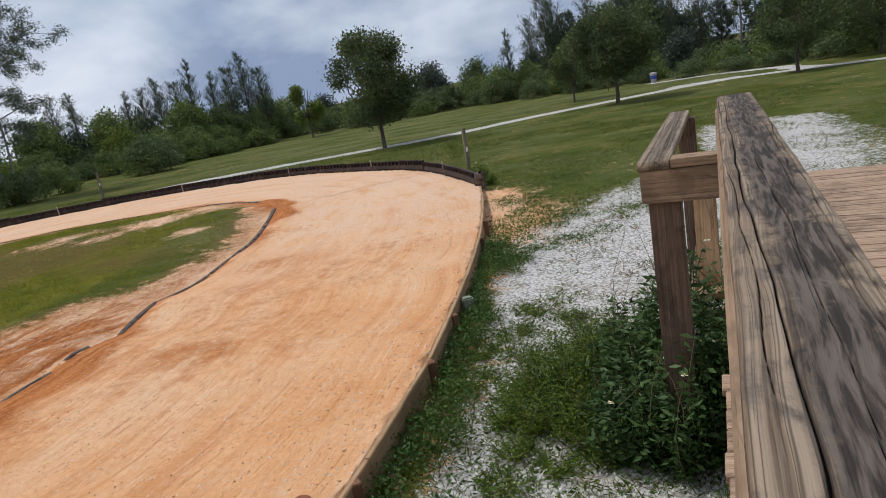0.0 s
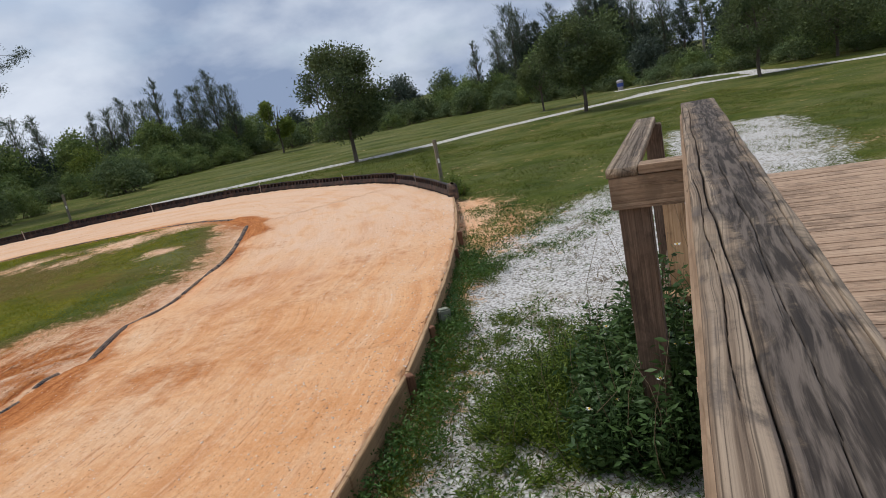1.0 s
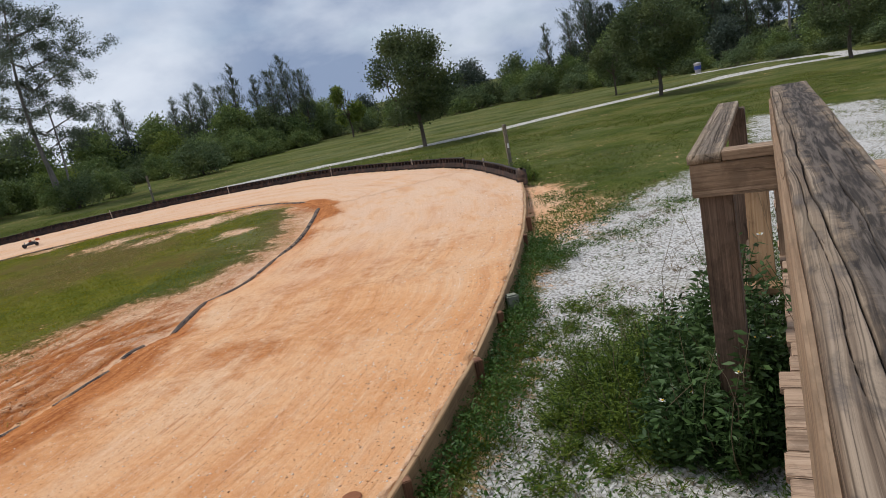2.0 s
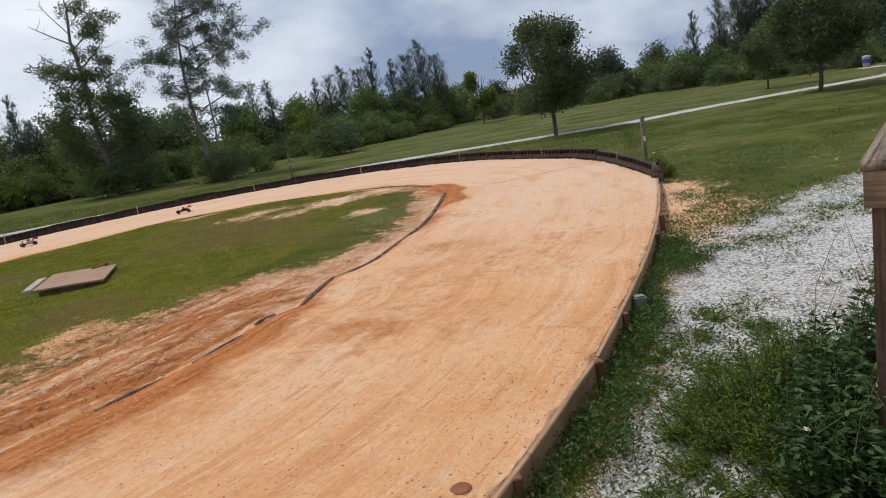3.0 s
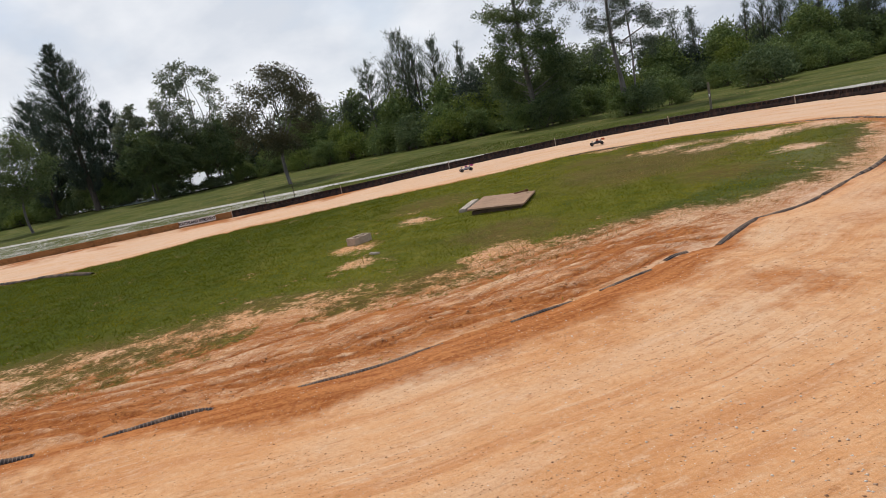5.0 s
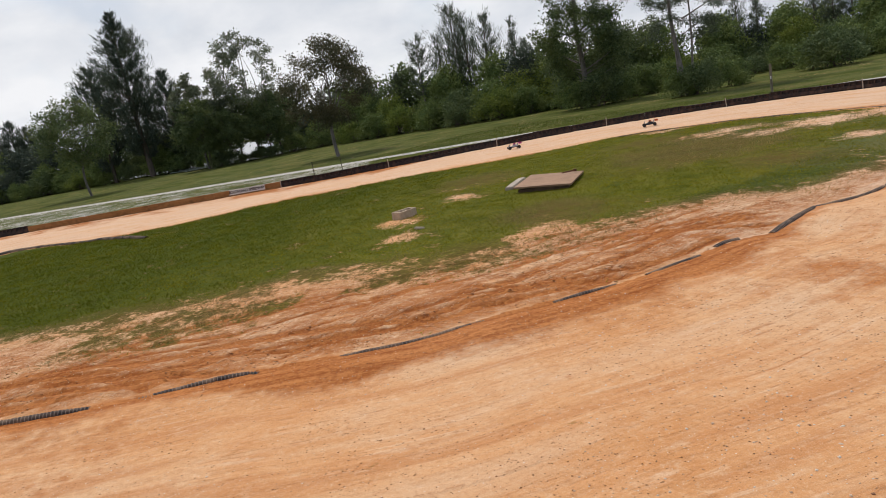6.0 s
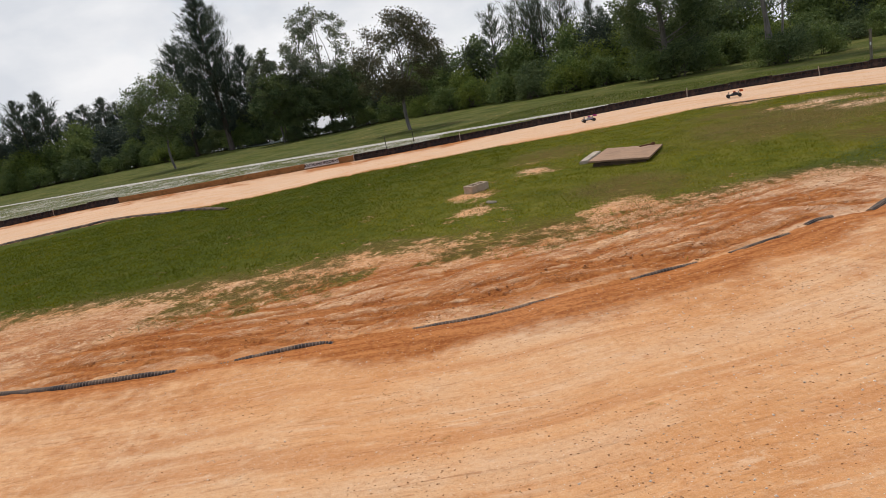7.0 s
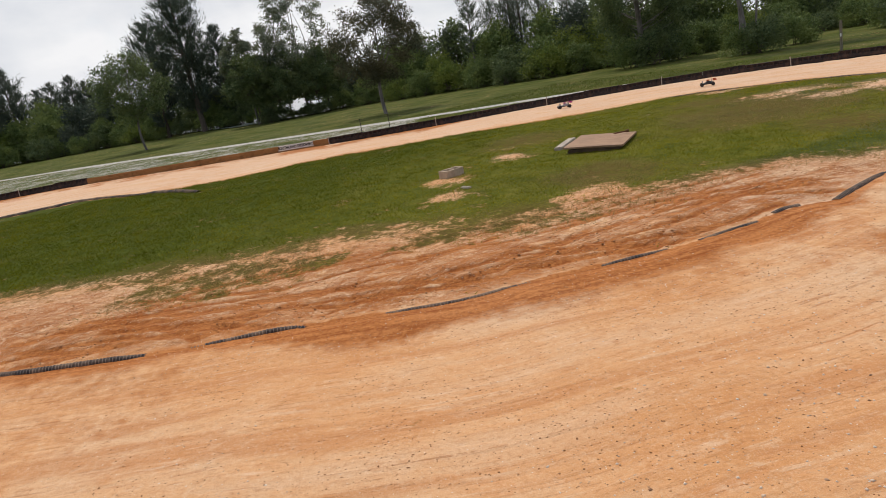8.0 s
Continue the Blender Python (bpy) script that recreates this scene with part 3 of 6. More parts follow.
def wheel_ruts(x, y, wob):
    """How deep a wheel has cut in, and how far clay is thrown up beside it."""
    cut, lip = np.zeros(x.shape), np.zeros(x.shape)
    for cx, cy, r, mid_a, half, wide in RUTS:
        d = np.abs(np.hypot(x - cx, y - cy) - r + 0.10 * (wob - 0.5))
        a = np.abs((np.arctan2(y - cy, x - cx) - mid_a + np.pi) % (2 * np.pi) - np.pi) * r
        ends = smooth(a, half, 0.6 * half)
        cut = np.maximum(cut, smooth(d, wide, 0.35 * wide) * ends)
        lip = np.maximum(lip, smooth(np.abs(d - 1.45 * wide), 0.6 * wide, 0.0) * ends)
    return cut, lip * (1 - cut)


def terrain(x, y):
    """Height, and how much turf, white rock and red earth there is; the way along and across the track."""
    x, y = np.asarray(x, float), np.asarray(y, float)
    d_in, s_in, _ = near_line(x, y, INNER + INNER[:1])
    d_tim, s_tim, _ = near_line(x, y, TIMBER)
    d_far, _, _ = near_line(x, y, FAR_IN)
    d_near, _, _ = near_line(x, y, NEAR_IN)
    in_out, in_in = inside(x, y, OUTER), inside(x, y, INNER)
    track = in_out & ~in_in
    d_path, _, _ = near_line(x, y, WHITE_PATH)
    d_fork, _, _ = near_line(x, y, PATH_FORK)
    d_rock, _, _ = near_line(x, y, ROCKY + ROCKY[:1])
    in_rock = inside(x, y, ROCKY)
    d_board, _, _ = near_line(x, y, FENCE[-4:] + BOARDS + FENCE_B)
    big, mid, small = fbm(x * 0.35, y * 0.35), fbm(x * 1.3 + 9, y * 1.3), fbm(x * 6, y * 6 + 3)
    # height
    low = np.where(y < 9, -0.21, -0.21 + 0.16 * smooth(y, 9, 14))
    far = np.hypot(x, y)
    calm = 1 - smooth(far, 16, 34)
    out_z = low * smooth(x, -3.0, -1.5) * (y < 30) + (-0.05) * (1 - smooth(x, -3.0, -1.5)) + ((mid - 0.5) * 0.05 + (small - 0.5) * 0.02) * calm
    out_z = out_z * (1 - smooth(far, 60, 120)) - 0.05 * smooth(far, 30, 60)
    groove = fbm(s_in * 0.5, d_in * 5.0 + mid * 2.0, 3)
    tr_z = (groove - 0.5) * 0.012 + (small - 0.5) * 0.012 + 0.03 * smooth(d_in, 0.02, 0.25) * smooth(d_in, 0.7, 0.25) * smooth(mid, 0.35, 0.55)
    churn = smooth(d_near, 3.6, 0.6) * (1 - 0.6 * smooth(y, 6.5, 9.5))
    u1, v1, u2, v2 = 0.5 * x + 0.866 * y, 0.866 * x - 0.5 * y, 0.82 * x + 0.57 * y, 0.57 * x - 0.82 * y
    wheel = 0.5 * fbm(u1 * 0.6 + 3, v1 * 3.6 + mid * 1.5, 4) + 0.5 * fbm(u2 * 0.7 + 9, v2 * 4.4 + mid * 1.5, 4)
    rutted, thrown = wheel_ruts(x, y, mid)
    fade = smooth(d_near, 0.04, 0.16) * churn
    rutted, thrown = rutted * fade, thrown * fade
    in_z = 0.010 * thrown - 0.018 * rutted + 0.04 * smooth(d_in, 0.0, 0.6) + (mid - 0.5) * 0.06 + (small - 0.5) * (0.02 + 0.016 * churn) + (wheel - 0.5) * 0.032 * churn * smooth(d_in, 0.1, 0.5)
    z = np.where(track, tr_z, np.where(in_in, in_z, out_z))
    # layers
    ragged = 0.25 + 0.8 * mid + 0.8 * small
    spots = lambda rows: np.maximum.reduce([smooth(np.hypot(x - a, y - b) * ragged, 1.7 * r, 0.2 * r) for a, b, r in rows])
    bare, brown = spots(BARE), spots(BROWN)
    tip_ = smooth(y, 5.5, 10)
    lim = 2.05 + 2.0 * (big - 0.5) + 1.0 * (mid - 0.5) - 1.95 * tip_
    turf_in = smooth(d_near, lim - 1.3 + 0.9 * tip_, lim + 1.5 - 0.8 * tip_) * smooth(d_far, -0.05, 0.30) * (0.62 + 0.75 * mid)
    turf_in = turf_in * (1 - 0.74 * bare) * (1 - 0.45 * smooth(d_far, 0.9, 0.1) * (x > -12))
    turf_in = np.maximum(turf_in, 0.62 * brown * smooth(d_near, 0.7, 1.3))
    d_red, _, _ = near_line(x, y, [(0.75, 11.0), (1.05, 9.6), (0.7, 8.2)])
    turf_out = 0.93 - 0.70 * smooth(d_red, 1.5, 0.2) * (0.5 + mid)
    turf_out = turf_out * (0.8 + 0.35 * (mid * calm + big * (1 - calm))) * (1 - 0.30 * smooth(d_tim, 1.1, 0.4) * (y < 8.5))
    turf = np.where(track, 0.0, np.where(in_in, turf_in, turf_out))
    d_rock = np.maximum(d_rock + 0.7 * (mid - 0.5) * smooth(x, 2.5, 4), 0.0)
    rocky = np.where(in_rock, 0.50 + (0.40 - 0.16 * smooth(x, 3.5, 5)) * smooth(d_rock, 0.0, 0.7), 0.45 * smooth(d_rock, 0.45, 0.0))
    thin = smooth(mid, 0.35, 0.68)
    rocky = rocky * (1 - 0.30 * smooth(y, 4.6, 2.6) * smooth(mid, 0.3, 0.6)) * (1 - 0.30 * thin * smooth(x + 0.25 * y, 5.2, 3.2)) * (1 - 0.60 * smooth(d_tim, 0.34, 0.06))
    way = np.maximum(smooth(d_path, 0.72, 0.36), smooth(d_fork, 0.7, 0.35) * 0.9)
    verge = 0.43 * smooth(d_board, 26, 16) * smooth(d_path, 0.0, 0.5) * (y < 17) * smooth(x, -19, -23) * (x < -19)
    pale = 0.34 * smooth(d_path, 9, 3) * smooth(x, -14, -6) * (y > 25) * mid
    rock_ = np.where(track | in_in, 0.0, np.maximum.reduce([rocky, way, verge * (0.45 + 0.9 * mid + 0.2 * small) * inside(x, y, [(-19, 12), (-24.5, 15.6), (-29.5, 12.7), (-36, 9.2), (-46, 4.4), (-60, -4.5), (-40, -8), (-28, -6), (-28, 3), (-21, 10)]), pale]))
    drift = smooth(fbm(s_in * 0.55 + 4, d_in * 0.6), 0.34, 0.60)
    heap = np.maximum(smooth(np.abs(y - 3.7), 2.7, 1.3), smooth(np.abs(y - 13.4), 2.2, 0.8), 0.8 * smooth(np.abs(y - 0.3), 1.5, 0.4)) * smooth(x, -8, -7)
    smear = np.maximum.reduce([smooth(np.hypot(x - a, y - b) * (0.4 + 1.2 * mid), 1.3 * r, 0.2 * r) for a, b, r in RED_SPOTS])
    red = np.where(track, 0.50 * smear + 1.05 * smooth(d_in, 0.18 + 0.22 * drift + 0.42 * heap, 0.0) * (0.55 + 0.30 * drift + 1.6 * heap) + 0.30 * smooth(mid, 0.50, 0.70) * smooth(d_tim, 0.8, 2.0) + 0.75 * smooth(d_board, 2.6, 0.2) * (x < -18) * (0.5 + mid),
                   np.where(in_in, (0.58 - 0.40 * tip_) * smooth(d_near, 3.2, 0.2) * (0.25 + 0.85 * mid) + 0.95 * rutted + 0.55 * smooth(d_far, 0.8, 0.0) + 0.20, 0.40))
    lush_ = smooth(-x - 0.55 * y + 4.0 * (big - 0.5), 5.4, 10.0)
    worn = churn * smooth(d_near, 0.0, 0.25)
    rut_ = np.where(in_in, worn + (-lush_ - worn) * smooth(turf, 0.40, 0.62), 0.0)
    # the track's clay gets paler with distance from the camera's starting point
    overlay = 0.85 * smooth(np.hypot(x, y) + 3.0 * (mid - 0.5), 6.0, 11.5) * (0.35 + 0.65 * smooth(d_in, 0.1, 0.9))
    # alpha: bare infield, the far track's paler clay, dry field grass
    dry = np.where(in_in, np.maximum(0.9 * bare * tip_, 0.65 * smooth(y, 4.6, 6.5) * smooth(d_near, 2.4, 0.6) * (0.5 + mid)), np.where(track, overlay, 0.30 + 0.30 * smooth(y - 0.30 * np.abs(x), 22, 29) * smooth(x, -16, -6)))
    brown = np.where(in_in, np.maximum(0.95 * brown, 0.8 * smooth(np.abs(d_near - lim), 1.0, 0.1)), 0.0)
    return z, turf, rock_, red, s_in, d_in, track, in_in, rut_, dry, brown


def ground_z(x, y):
    return terrain(np.array([x]), np.array([y]))[0][0]


# ================= mesh helpers =================


def raw_mesh(name, verts, faces, mats=(), smooth_shade=False, slots=None):
    me = bpy.data.meshes.new(name)
    verts, faces = np.asarray(verts, np.float32), np.asarray(faces, np.int32)
    k = faces.shape[1]
    me.vertices.add(len(verts))
    me.vertices.foreach_set("co", verts.ravel())
    me.loops.add(faces.size)
    me.loops.foreach_set("vertex_index", faces.ravel())
    me.polygons.add(len(faces))
    me.polygons.foreach_set("loop_start", np.arange(0, faces.size, k, dtype=np.int32))
    if slots is not None:
        me.polygons.foreach_set("material_index", np.asarray(slots, np.int32))
    if smooth_shade:
        me.polygons.foreach_set("use_smooth", np.ones(len(faces), bool))
    for m in mats:
        me.materials.append(m)
    me.update(calc_edges=True)
    return me


def part(name, bm, material, parent=None, label=""):
    """Links a bmesh, or a mesh, as one object under a thing or a part."""
    if isinstance(bm, bmesh.types.BMesh):
        me = bpy.data.meshes.new(name)
        bm.to_mesh(me)
        bm.free()
    else:
        me = bm
    if material and not me.materials:
        me.materials.append(material)
    ob = new(name, me)
    if parent:
        ob.parent = parent
    return tagged(ob, label)


def thing(name, m, label, category, group="", kind=""):
    ob = new(name)
    ob.matrix_world = m
    ob.empty_display_size = 0.1
    return tagged(ob, label, category, group, kind)


def box_bm(sx, sy, sz, at=(0, 0, 0), bevel=0.0, turn=None, bm=None, wobble=0.0, cuts=0, seed=0):
    """A box with its middle at a place, bevelled; cuts and wobble wear it."""
    own = bmesh.new()
    bmesh.ops.create_cube(own, size=1.0, matrix=Matrix.Diagonal((sx, sy, sz, 1)))
    if cuts:
        long_ = [e for e in own.edges if abs((e.verts[0].co - e.verts[1].co).x) > 0.5 * sx]
        bmesh.ops.subdivide_edges(own, edges=long_, cuts=cuts)
    if bevel:
        bmesh.ops.bevel(own, geom=[e for e in own.edges if len(e.link_faces) == 2 and e.calc_face_angle(0) > 0.5], offset=bevel, segments=2, affect="EDGES")
    if wobble:
        for v in own.verts:
            v.co += noise.noise_vector(Vector((v.co.x * 3.1 + seed, v.co.y * 9 + seed, v.co.z * 9))) * wobble
    place = Matrix.Translation(at) @ (turn or Matrix())
    bmesh.ops.transform(own, matrix=place, verts=own.verts)
    if bm is None:
        return own
    tmp = bpy.data.meshes.new("tmp")
    own.to_mesh(tmp)
    own.free()
    bm.from_mesh(tmp)
    bpy.data.meshes.remove(tmp)
    return bm


def tube(rings, closed_tip=True, sides=6):
    """Verts and quads of a tapered tube along (point, radius) rings."""
    pts = [Vector(p) for p, _ in rings]
    verts, faces = [], []
    for k, (p, r) in enumerate(rings):
        d = (pts[min(k + 1, len(pts) - 1)] - pts[max(k - 1, 0)]).normalized()
        a = d.orthogonal().normalized()
        b = d.cross(a)
        for s in range(sides):
            t = 2 * math.pi * s / sides
            verts.append(pts[k] + float(r) * (math.cos(t) * a + math.sin(t) * b))
    for k in range(len(rings) - 1):
        for s in range(sides):
            q = (s + 1) % sides
            faces.append((k * sides + s, k * sides + q, (k + 1) * sides + q, (k + 1) * sides + s))
    return verts, faces


def leaf_set(at, way, size, wide, rng, fold=0.25, thin=False):
    """Folded leaves, two triangles each, or thin ones of one: verts and faces. at, way: n x 3; size: n lengths; wide: width over length."""
    n = len(at)
    way = way / np.maximum(np.linalg.norm(way, axis=1, keepdims=True), 1e-9)
    q = rng.normal(size=(n, 3))
    across = np.cross(way, q)
    across /= np.maximum(np.linalg.norm(across, axis=1, keepdims=True), 1e-9)
    up = np.cross(across, way)
    s = size[:, None]
    if thin:
        v = np.stack([at - across * s * wide * 0.5, at + across * s * wide * 0.5, at + way * s], 1)
        return v.reshape(-1, 3), np.arange(n * 3).reshape(-1, 3)
    mid = at + way * s * 0.45
    v = np.stack([at, mid + across * s * wide * 0.5 + up * s * fold * wide, at + way * s, mid - across * s * wide * 0.5 + up * s * fold * wide], 1)
    base = np.arange(n)[:, None] * 4
    f = np.concatenate([base + [0, 1, 2], base + [0, 2, 3]], 1).reshape(-1, 3)
    return v.reshape(-1, 3), f


# ================= ground =================


def spaced(*stretches):
    """Grid lines: (from, to, step) stretches, then growing steps out to the horizon on both sides."""
    core = [np.arange(a, b, s) for a, b, s in stretches] + [np.array([stretches[-1][1]])]
    core = np.concatenate(core)
    grow = 0.4 * 1.22 ** np.arange(40)
    out_ = np.cumsum(grow)
    out_ = out_[out_ < 2600]
    return np.concatenate([core[0] - out_[::-1], core, core[-1] + out_])


gx = spaced((-64, -32, 0.40), (-32, -11, 0.20), (-11, 2.6, 0.042), (2.6, 20, 0.20), (20, 34, 0.5))
gy = spaced((-8, -3, 0.40), (-3, 0, 0.15), (0, 13.0, 0.042), (13.0, 31, 0.20), (31, 56, 0.45))
GX, GY = np.meshgrid(gx, gy, indexing="ij")
gz, turf_, rock_, red_, s_, d_, track_, _in, rut_, dry_, brown_ = terrain(GX.ravel(), GY.ravel())
# the clay ends in an upright cut behind the timber boards
PX, PY = GX.ravel().copy(), GY.ravel().copy()
for (ax, ay), (bx, by) in zip(TIMBER[:-1], TIMBER[1:]):
    ln2 = (bx - ax) ** 2 + (by - ay) ** 2
    t_ = np.clip(((PX - ax) * (bx - ax) + (PY - ay) * (by - ay)) / ln2, 0, 1)
    qx, qy = ax + t_ * (bx - ax), ay + t_ * (by - ay)
    dq = np.hypot(PX - qx, PY - qy) + 1e-9
    free_ = (~track_) & (~_in) & (GY.ravel() > -0.1) & (GX.ravel() > -3)
    first, second = free_ & (dq < 0.058), free_ & (dq >= 0.058) & (dq < 0.150)
    dx_, dy_ = (PX - qx) / dq, (PY - qy) / dq
    PX, PY = np.where(first, qx, np.where(second, qx + 0.02 * dx_, PX)), np.where(first, qy, np.where(second, qy + 0.02 * dy_, PY))
    gz = np.where(first, -0.004, gz)
    track_ = track_ | first | second
edge_ = track_ & (turf_ > 0) & ~_in
turf_, rock_ = np.where(edge_, 0.0, turf_), np.where(edge_, 0.0, rock_)
nx, ny = len(gx), len(gy)
ij = np.arange(nx * ny).reshape(nx, ny)
gfaces = np.stack([ij[:-1, :-1], ij[1:, :-1], ij[1:, 1:], ij[:-1, 1:]], -1).reshape(-1, 4)
gme = raw_mesh("ground", np.stack([PX, PY, gz], 1), gfaces, (GROUND,), True)
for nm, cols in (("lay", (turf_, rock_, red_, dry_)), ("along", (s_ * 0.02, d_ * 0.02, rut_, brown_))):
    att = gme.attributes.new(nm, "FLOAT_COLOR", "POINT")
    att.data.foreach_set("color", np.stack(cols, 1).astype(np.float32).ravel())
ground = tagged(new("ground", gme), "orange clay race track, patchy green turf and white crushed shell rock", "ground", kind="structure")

# ================= deck and railings =================
# deck space: x along the handrail (away), y to its left, z up; its zero is the handrail's far left end
def along_rail(x, y, ux, uy):
    n = math.hypot(ux, uy)
    return Matrix(((ux / n, -uy / n, 0, x), (uy / n, ux / n, 0, y), (0, 0, 1, 0), (0, 0, 0, 1)))


DECK = along_rail(1.258, 2.866, 0.401, 0.916)
RAMP = along_rail(1.233, 2.803, 0.410, 0.912)
UPRIGHT = Matrix.Rotation(radians(-90), 4, "Y")      # stands a board that was made along x on end
ACROSS = Matrix.Rotation(radians(90), 4, "Z")
DECK_Z = 0.48


def stand(name, material, parent, size, at, bevel=0.004, turn=None, label="", cuts=0, wobble=0.0, seed=0):
    """A board, made along its own x so that the grain runs along it, then turned and placed."""
    ob = part(name, box_bm(*size, bevel=bevel, cuts=cuts, wobble=wobble, seed=seed), material, parent, label)
    ob.matrix_local = Matrix.Translation(at) @ (turn or Matrix())
    return ob


def worn_board(sx, sy, sz, seed, splits, lanes=()):
    """An old board along x with a fine top: raised grain, rounded edges and long wandering splits cut into it."""
    rng = np.random.RandomState(seed)
    ny_ = 120
    xs = np.concatenate([np.arange(-sx / 2, min(0, sx / 2 - 2.3), 0.08), np.arange(max(0, sx / 2 - 3.0) if sx > 3 else -sx / 2, sx / 2, 0.013), [sx / 2]])
    xs = np.unique(np.round(xs, 4))
    nx_ = len(xs)
    v_ = np.linspace(0, 1, ny_)
    ys = (v_ - 0.5) * sy
    X, Y = np.meshgrid(xs, ys, indexing="ij")
    edge = np.minimum(Y + sy / 2, sy / 2 - Y)
    Z = sz / 2 - 0.007 * (1 - np.sqrt(1 - (1 - np.clip(edge / 0.010, 0, 1)) ** 2 * 0.999))
    Z = Z + (fbm(X * 2.0 + seed, Y * 75 + 5, 3) - 0.5) * 0.0022 + (fbm(X * 5, Y * 9 + seed, 3) - 0.5) * 0.003
    gap_ = np.zeros(X.shape)
    for _ in range(splits):
        c0, ln, y0 = rng.uniform(-sx / 2, sx / 2), rng.uniform(0.25, 1.1), rng.uniform(-0.44, 0.44) * sy
        wav = (fbm(X * 2.2 + rng.uniform(0, 50), np.full(X.shape, rng.uniform(0, 50)), 3) - 0.5) * 0.05
        wid = rng.uniform(0.0005, 0.0013) * np.clip(1 - np.abs(X - c0) / ln, 0, 1) ** 0.5
        cut = np.exp(-(((Y - y0 - 0.5 * wav) / np.maximum(wid, 1e-5)) ** 2)) * (np.abs(X - c0) < ln)
        Z, gap_ = Z - 0.007 * cut, np.maximum(gap_, 0.8 * cut)
    # the long main splits: from x, share across, to x, share across, half width
    for k, (xa, fa, xb, fb, wid) in enumerate(lanes):
        t = np.clip((X - xa) / (xb - xa), 0, 1)
        y0 = sy / 2 - (fa + (fb - fa) * t) * sy + (fbm(X * 2.4 + 11 * k, np.full(X.shape, 3.0 + k), 4) - 0.5) * 0.022
        wid_ = wid * (0.35 + 1.3 * fbm(X * 3.0 + 5 * k, np.full(X.shape, 8.0), 2)) * np.sqrt(np.clip(np.minimum(X - xa, xb - X) / 0.25, 0.0, 1))
        cut = np.exp(-(((Y - y0) / np.maximum(wid_, 1e-5)) ** 2))
        Z, gap_ = Z - 0.012 * cut, np.maximum(gap_, cut)
    side_w = (fbm(xs * 3.0 + 7, np.full(nx_, 2.0), 3) - 0.5) * 0.006
    Y = Y + side_w[:, None] * np.sign(Y)
    top = np.stack([X, Y, Z], -1).reshape(-1, 3)
    low = np.stack([X[:, [0, -1]], Y[:, [0, -1]], np.full((nx_, 2), -sz / 2)], -1).reshape(-1, 3)
    ij_ = np.arange(nx_ * ny_).reshape(nx_, ny_)
    lo = nx_ * ny_ + np.arange(nx_ * 2).reshape(nx_, 2)
    quad = lambda a, b, c, d: np.stack([a, b, c, d], -1).reshape(-1, 4)
    f = [quad(ij_[:-1, :-1], ij_[1:, :-1], ij_[1:, 1:], ij_[:-1, 1:]), quad(lo[:-1, 0], lo[1:, 0], ij_[1:, 0], ij_[:-1, 0]),
         quad(ij_[:-1, -1], ij_[1:, -1], lo[1:, 1], lo[:-1, 1]), quad(lo[:-1, 1], lo[1:, 1], lo[1:, 0], lo[:-1, 0])]
    ends = []
    for k, flip in ((0, False), (nx_ - 1, True)):
        for q in range(ny_ - 1):
            t0, t1 = (lo[k, 0] if q < ny_ // 2 else lo[k, 1]), None
            tri = [ij_[k, q], ij_[k, q + 1], t0, t0]
            ends.append(tri[::-1] if flip else tri)
        mid_q = ij_[k, ny_ // 2]
        ends.append([mid_q, lo[k, 1], lo[k, 0], lo[k, 0]] if not flip else [lo[k, 0], lo[k, 0], lo[k, 1], mid_q])
    verts = np.vstack([top, low])
    faces = [tuple(q) for q in np.vstack(f)] + [tuple(dict.fromkeys(int(w) for w in q)) for q in ends]
    me = bpy.data.meshes.new("cap")
    me.from_pydata(verts.tolist(), [], [tuple(int(w) for w in q) for q in faces])
    me.update()
    me.polygons.foreach_set("use_smooth", np.ones(len(me.polygons), bool))
    att_ = me.attributes.new("split", "FLOAT", "POINT")
    att_.data.foreach_set("value", np.concatenate([gap_.ravel(), np.zeros(len(low))]).astype(np.float32))
    return me


handrail = thing("handrail", DECK, "grey weathered timber handrail with a cracked, dark-stained cap board", "railing")
cap = part("cap", worn_board(6.0, 0.135, 0.040, 2, 7, ((-0.6, 0.36, 2.1, 0.13, 0.0012), (2.0, 0.17, 2.95, 0.14, 0.0007), (-0.2, 0.90, 2.2, 0.95, 0.0006), (0.2, 0.84, 1.5, 0.70, 0.0005), (0.0, 0.55, 1.35, 0.47, 0.0007), (0.3, 0.14, 1.3, 0.10, 0.0006), (1.9, 0.08, 2.95, 0.07, 0.0006))), WOOD_CAP, handrail, "split grey cap board with dark mould stains")
cap.matrix_local = Matrix.Translation((-3.0, -0.0675, 1.567))
stand("side_board", WOOD_RAIL, handrail, (5.9, 0.038, 0.145), (-3.03, -0.010, 1.473), 0.004, cuts=40, wobble=0.002)
stand("lower_board", WOOD_RAIL, handrail, (5.9, 0.038, 0.14), (-3.03, -0.026, 0.93), 0.004)
for k, px in enumerate((-0.12, -1.95, -3.8, -5.6)):
    stand("post", WOOD_POST, handrail, (1.06, 0.089, 0.089), (px, -0.090, 1.012), 0.005, UPRIGHT)

